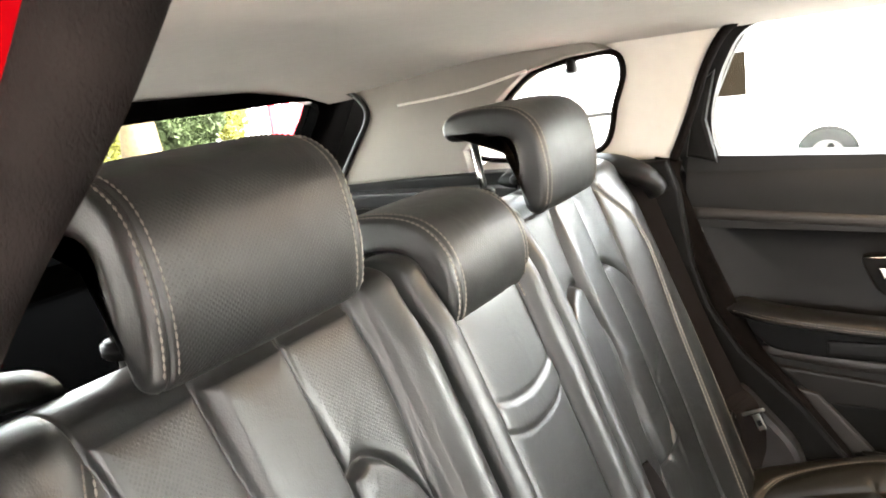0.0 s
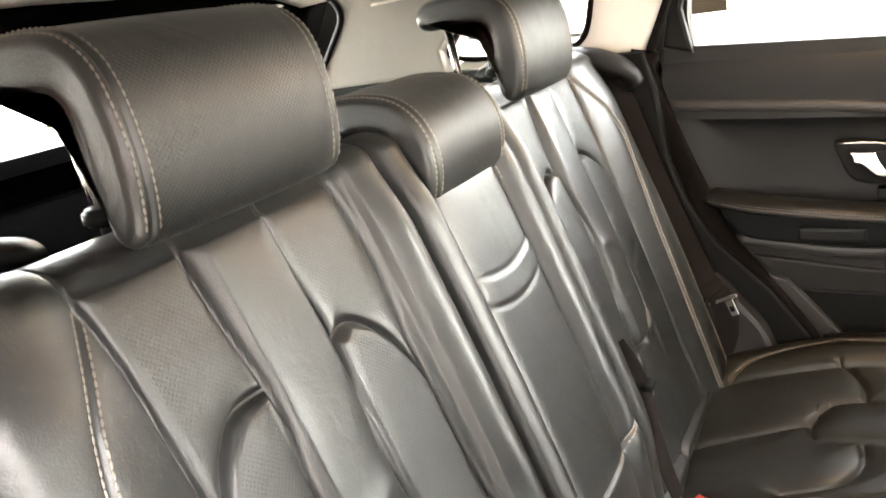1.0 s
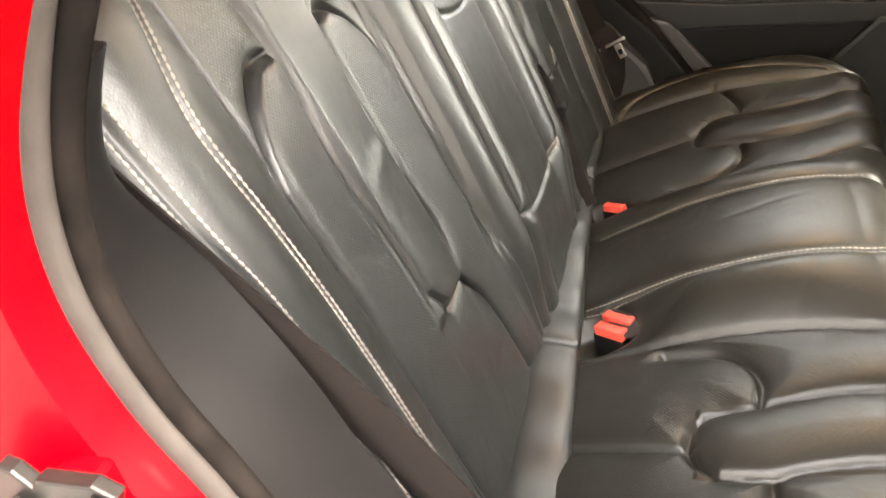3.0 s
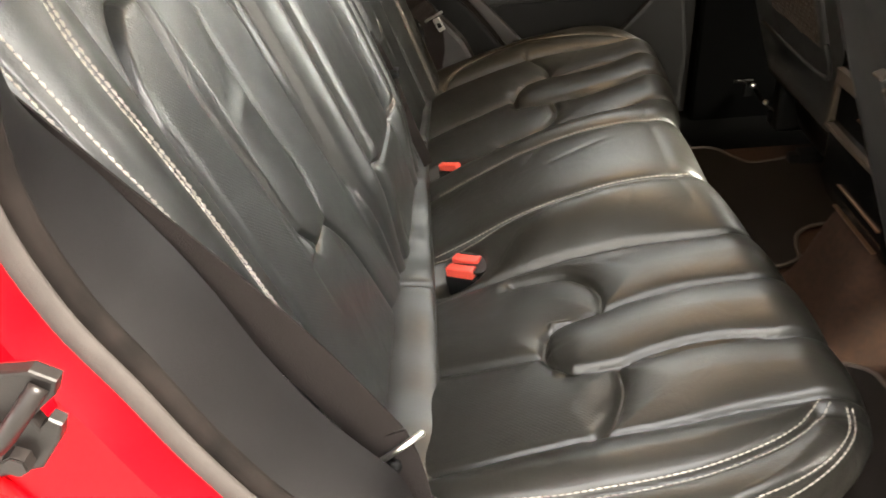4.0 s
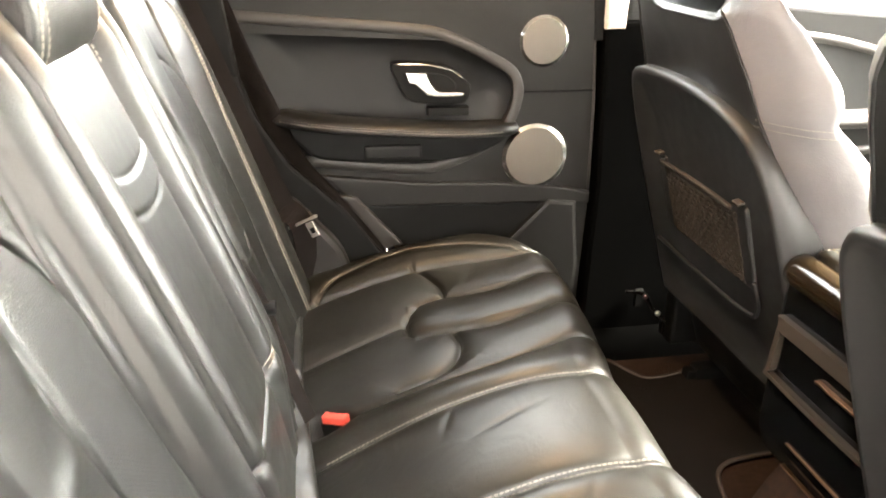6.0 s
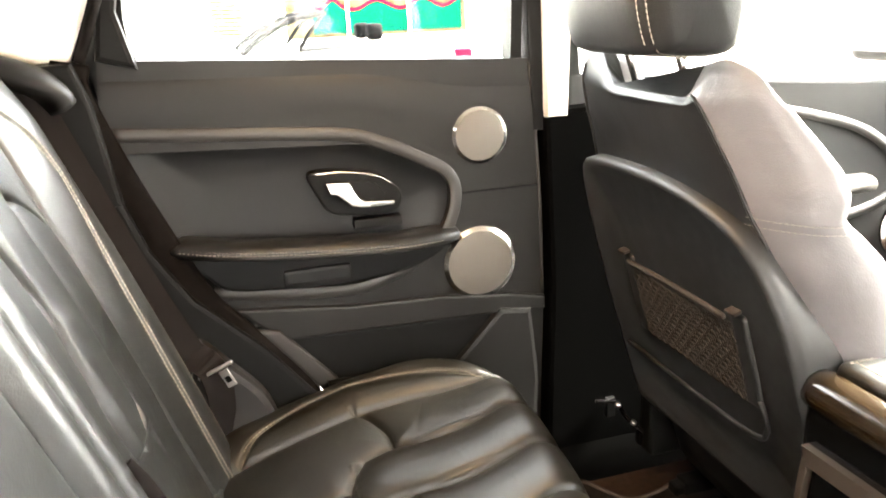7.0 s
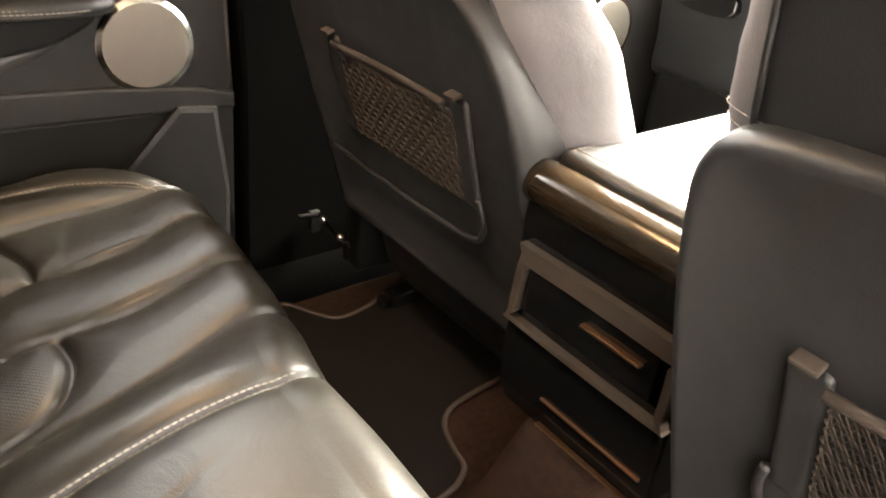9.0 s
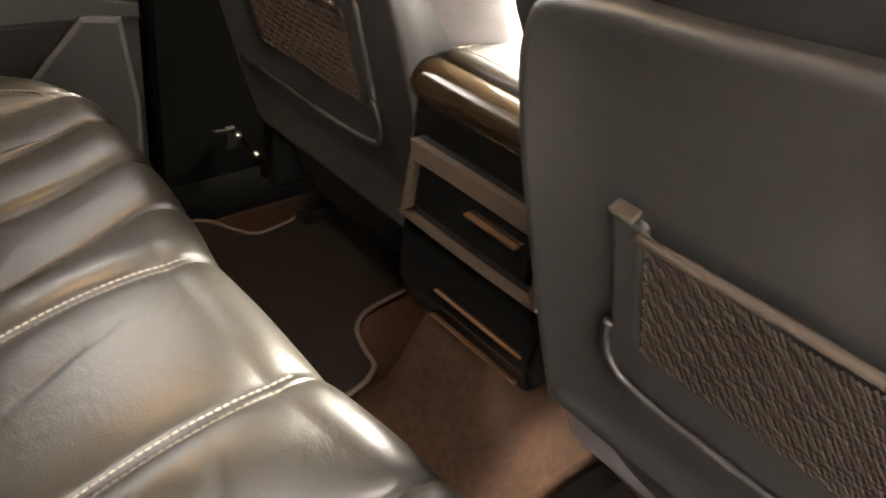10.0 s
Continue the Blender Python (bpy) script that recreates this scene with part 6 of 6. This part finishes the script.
def roadster(x, y):
    """A pale open two-seater, nose towards -x."""
    ob = thing("convertible_car", (x, y, 0), "white open-top convertible parked by the shop", "car")
    side = smooth_line([(-2.0, 0.30), (-2.05, 0.55), (-1.85, 0.74), (-1.2, 0.84), (-0.55, 0.90), (0.3, 0.92), (1.1, 0.95), (1.75, 0.93), (1.98, 0.80), (2.0, 0.35), (1.6, 0.22), (-1.6, 0.22)], 5, True)
    part("body", prism([(x + a, b) for a, b in side], 1, y - 0.86, y + 0.86, 0.10, 4), M["pale_car"], ob, "glossy white body", True)
    part("cockpit", box((x + 0.0, y - 0.66, 0.70), (x + 1.35, y + 0.66, 0.965), 0.04), M["plastic_dark"], ob, "dark open cockpit")
    for sy in (-1, 1):
        v, f = sweep(smooth_line([(x - 0.42, y + sy * 0.70, 0.93), (x - 0.12, y + sy * 0.68, 1.14), (x + 0.20, y + sy * 0.64, 1.27), (x + 0.47, y + sy * 0.62, 1.30)], 5), oval(0.035, 0.03, 8), up=(0, 1, 0))
        mesh_part("screen_pillar", v, f, M["tyre"], ob)
        v, f = sweep(smooth_line([(x + 0.16, y + sy * 0.70, 0.93), (x + 0.30, y + sy * 0.67, 1.12), (x + 0.45, y + sy * 0.63, 1.28)], 4), oval(0.02, 0.02, 8), up=(0, 1, 0))
        mesh_part("side_post", v, f, M["tyre"], ob)
        sb = part("seat", box((x + 0.90, y + sy * 0.36 - 0.22, 0.6), (x + 1.10, y + sy * 0.36 + 0.22, 1.0), 0.06, 3), M["leather"], ob, "dark seat", True)
        part("headrest", box((x + 0.96, y + sy * 0.36 - 0.12, 1.0), (x + 1.12, y + sy * 0.36 + 0.12, 1.17), 0.05, 3), M["tyre"], sb, "", True)
        for wx in (-1.11, 1.10):
            part("wheel_arch", rod((x + wx, y + sy * 0.84, 0.27), (x + wx, y + sy * 0.866, 0.27), 0.285, 28), M["tyre"], ob, "dark wheel arch")
            wheel(ob, x + wx, y + sy * 0.80, 0.26, 0.26, sy)
        part("tail_lamp", box((x + 1.80, y + sy * 0.80 - 0.072, 0.74), (x + 2.01, y + sy * 0.80 + 0.072, 0.88), 0.03, 3), M["lamp_red"], ob, "red tail lamp", True)
        part("door_mirror", box((x + 0.0, y + sy * 0.93 - 0.09, 0.90), (x + 0.13, y + sy * 0.93 + 0.09, 1.02), 0.03, 3), M["pale_car"], ob, "dark mirror", True)
    part("screen_header", rod((x + 0.47, y - 0.63, 1.30), (x + 0.47, y + 0.63, 1.30), 0.03, 10), M["tyre"], ob)
    part("windscreen", prism([(-0.66, 0.90), (0.66, 0.90), (0.60, 1.25), (-0.60, 1.25)], 0, -0.003, 0.003), M["glass"], ob).data.transform(Matrix.Translation((x - 0.05, y, 0)))
    return ob


roadster(0.93, 8.36)


def saloon(x, y, turn, paint, label):
    ob = thing("parked_car", (x, y, 0), label, "car", "parked cars")
    m = Matrix.Translation((x, y, 0)) @ Matrix.Rotation(radians(turn), 4, 'Z')
    def add(name, bm, material, text="", smooth=False):
        bm.transform(m)
        return part(name, bm, material, ob, text, smooth)
    add("body", prism(smooth_line([(-2.0, 0.3), (-2.05, 0.6), (-1.8, 0.85), (-1.0, 0.95), (0.2, 0.98), (1.4, 0.98), (1.95, 0.9), (2.0, 0.35), (1.6, 0.22), (-1.6, 0.22)], 4, True).tolist(), 1, -0.85, 0.85, 0.08, 3), paint, "glossy body", True)
    add("cabin", prism(smooth_line([(-1.0, 0.95), (-0.4, 1.38), (0.2, 1.46), (1.0, 1.42), (1.6, 1.0)], 4).tolist(), 1, -0.70, 0.70, 0.06, 3), M["dark_glass"], "dark glazed cabin", True)
    add("roof", prism(smooth_line([(-0.5, 1.36), (-0.2, 1.45), (0.3, 1.49), (0.95, 1.45), (1.1, 1.38)], 4).tolist(), 1, -0.66, 0.66, 0.01), paint)
    for wx in (-1.25, 1.25):
        for wy in (-0.8, 0.8):
            t = add("wheel", rod((wx, wy - 0.1, 0.31), (wx, wy + 0.1, 0.31), 0.31, 24, bevel=0.03), M["tyre"], "black tyre", True)
            r = rod((wx, wy - 0.104, 0.31), (wx, wy + 0.104, 0.31), 0.2, 16)
            r.transform(m)
            part("rim", r, M["alloy"], t)


saloon(-6.8, 19.5, 8, M["pale_car"], "pale hatchback parked by the white building")
saloon(-12.5, 24.0, 12, M["alloy"], "silver hatchback parked far off")

# behind the car: hedge, tree, house with a red shopfront
def foliage(name, centre, size, count, leaf, parent, label, seed, material="leaf"):
    rng = random.Random(seed)
    verts, faces = [], []
    for _ in range(count):
        while True:
            p = Vector([rng.uniform(-1, 1) for _ in range(3)])
            if 0.35 < p.length < 1:
                break
        c = Vector([centre[i] + p[i] * size[i] * (1 + 0.18 * math.sin(7 * p.x + 5 * p.y + 3 * p.z)) for i in range(3)])
        a = Vector([rng.gauss(0, 1) for _ in range(3)]).normalized()
        b = a.orthogonal().normalized()
        s = leaf * rng.uniform(0.6, 1.4)
        q = len(verts)
        verts += [c - a * s, c + b * s * 0.5, c + a * s, c - b * s * 0.5 + a.cross(b) * s * 0.2]
        faces.append((q, q + 1, q + 2, q + 3))
    return mesh_part(name, verts, faces, M[material], parent, label, smooth=False, kind="stuff")


hedge = thing("hedge", (-21.5, 18.2, 0), "dense dark green hedge beside the path", "hedge")
foliage("leaves", (-21.5, 18.2, 1.25), (0.9, 1.6, 1.15), 9000, 0.10, hedge, "", 3)
for k in range(5):
    part("stem", rod((-21.5, 17.1 + k * 0.5, 0), (-21.4, 17.1 + k * 0.52, 1.3), 0.05, 7, 0.02), M["bark"], hedge)
bush = thing("shrub", (-13.0, 8.6, 0), "yellow-green shrub in front of a wall", "shrub")
foliage("leaves", (-13.0, 8.6, 1.0), (0.8, 0.75, 0.9), 3500, 0.06, bush, "", 5, "leaf_pale")
part("stem", rod((-13, 8.6, 0), (-13, 8.6, 1), 0.06, 7, 0.02), M["bark"], bush)
far_bush = thing("shrub", (-22.3, 21.4, 0), "pale yellow-green shrub before the white house", "shrub")
foliage("leaves", (-22.3, 21.2, 1.1), (0.6, 0.8, 1.0), 2500, 0.08, far_bush, "", 6, "leaf_pale")
part("stem", rod((-22.3, 21.3, 0), (-22.3, 21.3, 1), 0.06, 7, 0.02), M["bark"], far_bush)
tree = thing("tree", (-9.6, 6.95, 0), "thick tree trunk with pale brown bark", "tree")
rng = random.Random(9)
path = [(-9.6 + 0.05 * math.sin(z), 6.95 + 0.06 * math.cos(z * 1.3), z) for z in np.linspace(0, 5, 16)]
verts, faces = [], []
for i, p in enumerate(path):
    r = 0.34 - 0.018 * i + 0.12 * math.exp(-i)
    for k in range(20):
        a = 2 * math.pi * k / 20
        rr = r * (1 + 0.06 * math.sin(3 * a + i) + 0.04 * rng.uniform(-1, 1))
        verts.append((p[0] + rr * math.cos(a), p[1] + rr * math.sin(a), p[2]))
faces = [(i * 20 + k, i * 20 + (k + 1) % 20, (i + 1) * 20 + (k + 1) % 20, (i + 1) * 20 + k) for i in range(15) for k in range(20)]
mesh_part("trunk", verts, faces, M["bark"], tree)
for k in range(7):
    a = k * 0.9
    part("limb", rod((-9.6, 6.95, 3.2 + 0.25 * k), (-9.6 + 1.8 * math.cos(a), 6.95 + 1.8 * math.sin(a), 5.2 + 0.2 * k), 0.12, 8, 0.03), M["bark"], tree)
foliage("crown", (-9.6, 6.95, 6.0), (2.2, 2.2, 1.5), 5000, 0.12, tree, "", 7)
house = thing("red_shopfront_house", (-26, 28, 0), "white terraced house with a red shopfront", "house")
part("wall", box((-30, 21.5, 0), (-23, 36, 7), 0.05), M["white_wall"], house)
sf = part("shopfront", box((-23.05, 24.2, 0), (-22.85, 29.0, 2.6), 0.02), M["brick_red"], house, "red painted shopfront")
for y in (24.55, 25.5, 26.4, 27.3):
    part("pilaster", box((-22.87, y, 0.5), (-22.80, y + 0.32, 2.3), 0.01), M["white_wall"], sf, "white painted pilaster")
    part("pane", box((-22.87, y + 0.34, 0.9), (-22.82, y + 0.52, 2.2), 0.01), M["dark_glass"], sf)
for y in (22.25, 22.85, 23.45):
    part("window", box((-23.03, y, 0.7), (-22.94, y + 0.36, 2.3), 0.01), M["dark_glass"], house, "narrow dark window")
part("roof", prism([(-30.3, 7), (-22.7, 7), (-26.5, 9.5)], 1, 21.3, 36.2), M["bark"], house)
wall2 = thing("garden_wall", (-18, 2, 0), "pale rendered garden wall", "wall")
part("wall_face", box((-18.2, -14, 0), (-17.8, 12, 1.35), 0.03), M["white_wall"], wall2)
# unseen wall added to cut the low sky that reaches the open doorway
sky_block = thing("sky_block_wall", (10, -10, 0), "plain grey rendered house across the street", "house")
part("wall", box((-14, -15, 0), (34, -8.5, 8), 0.05), M["grey_wall"], sky_block)
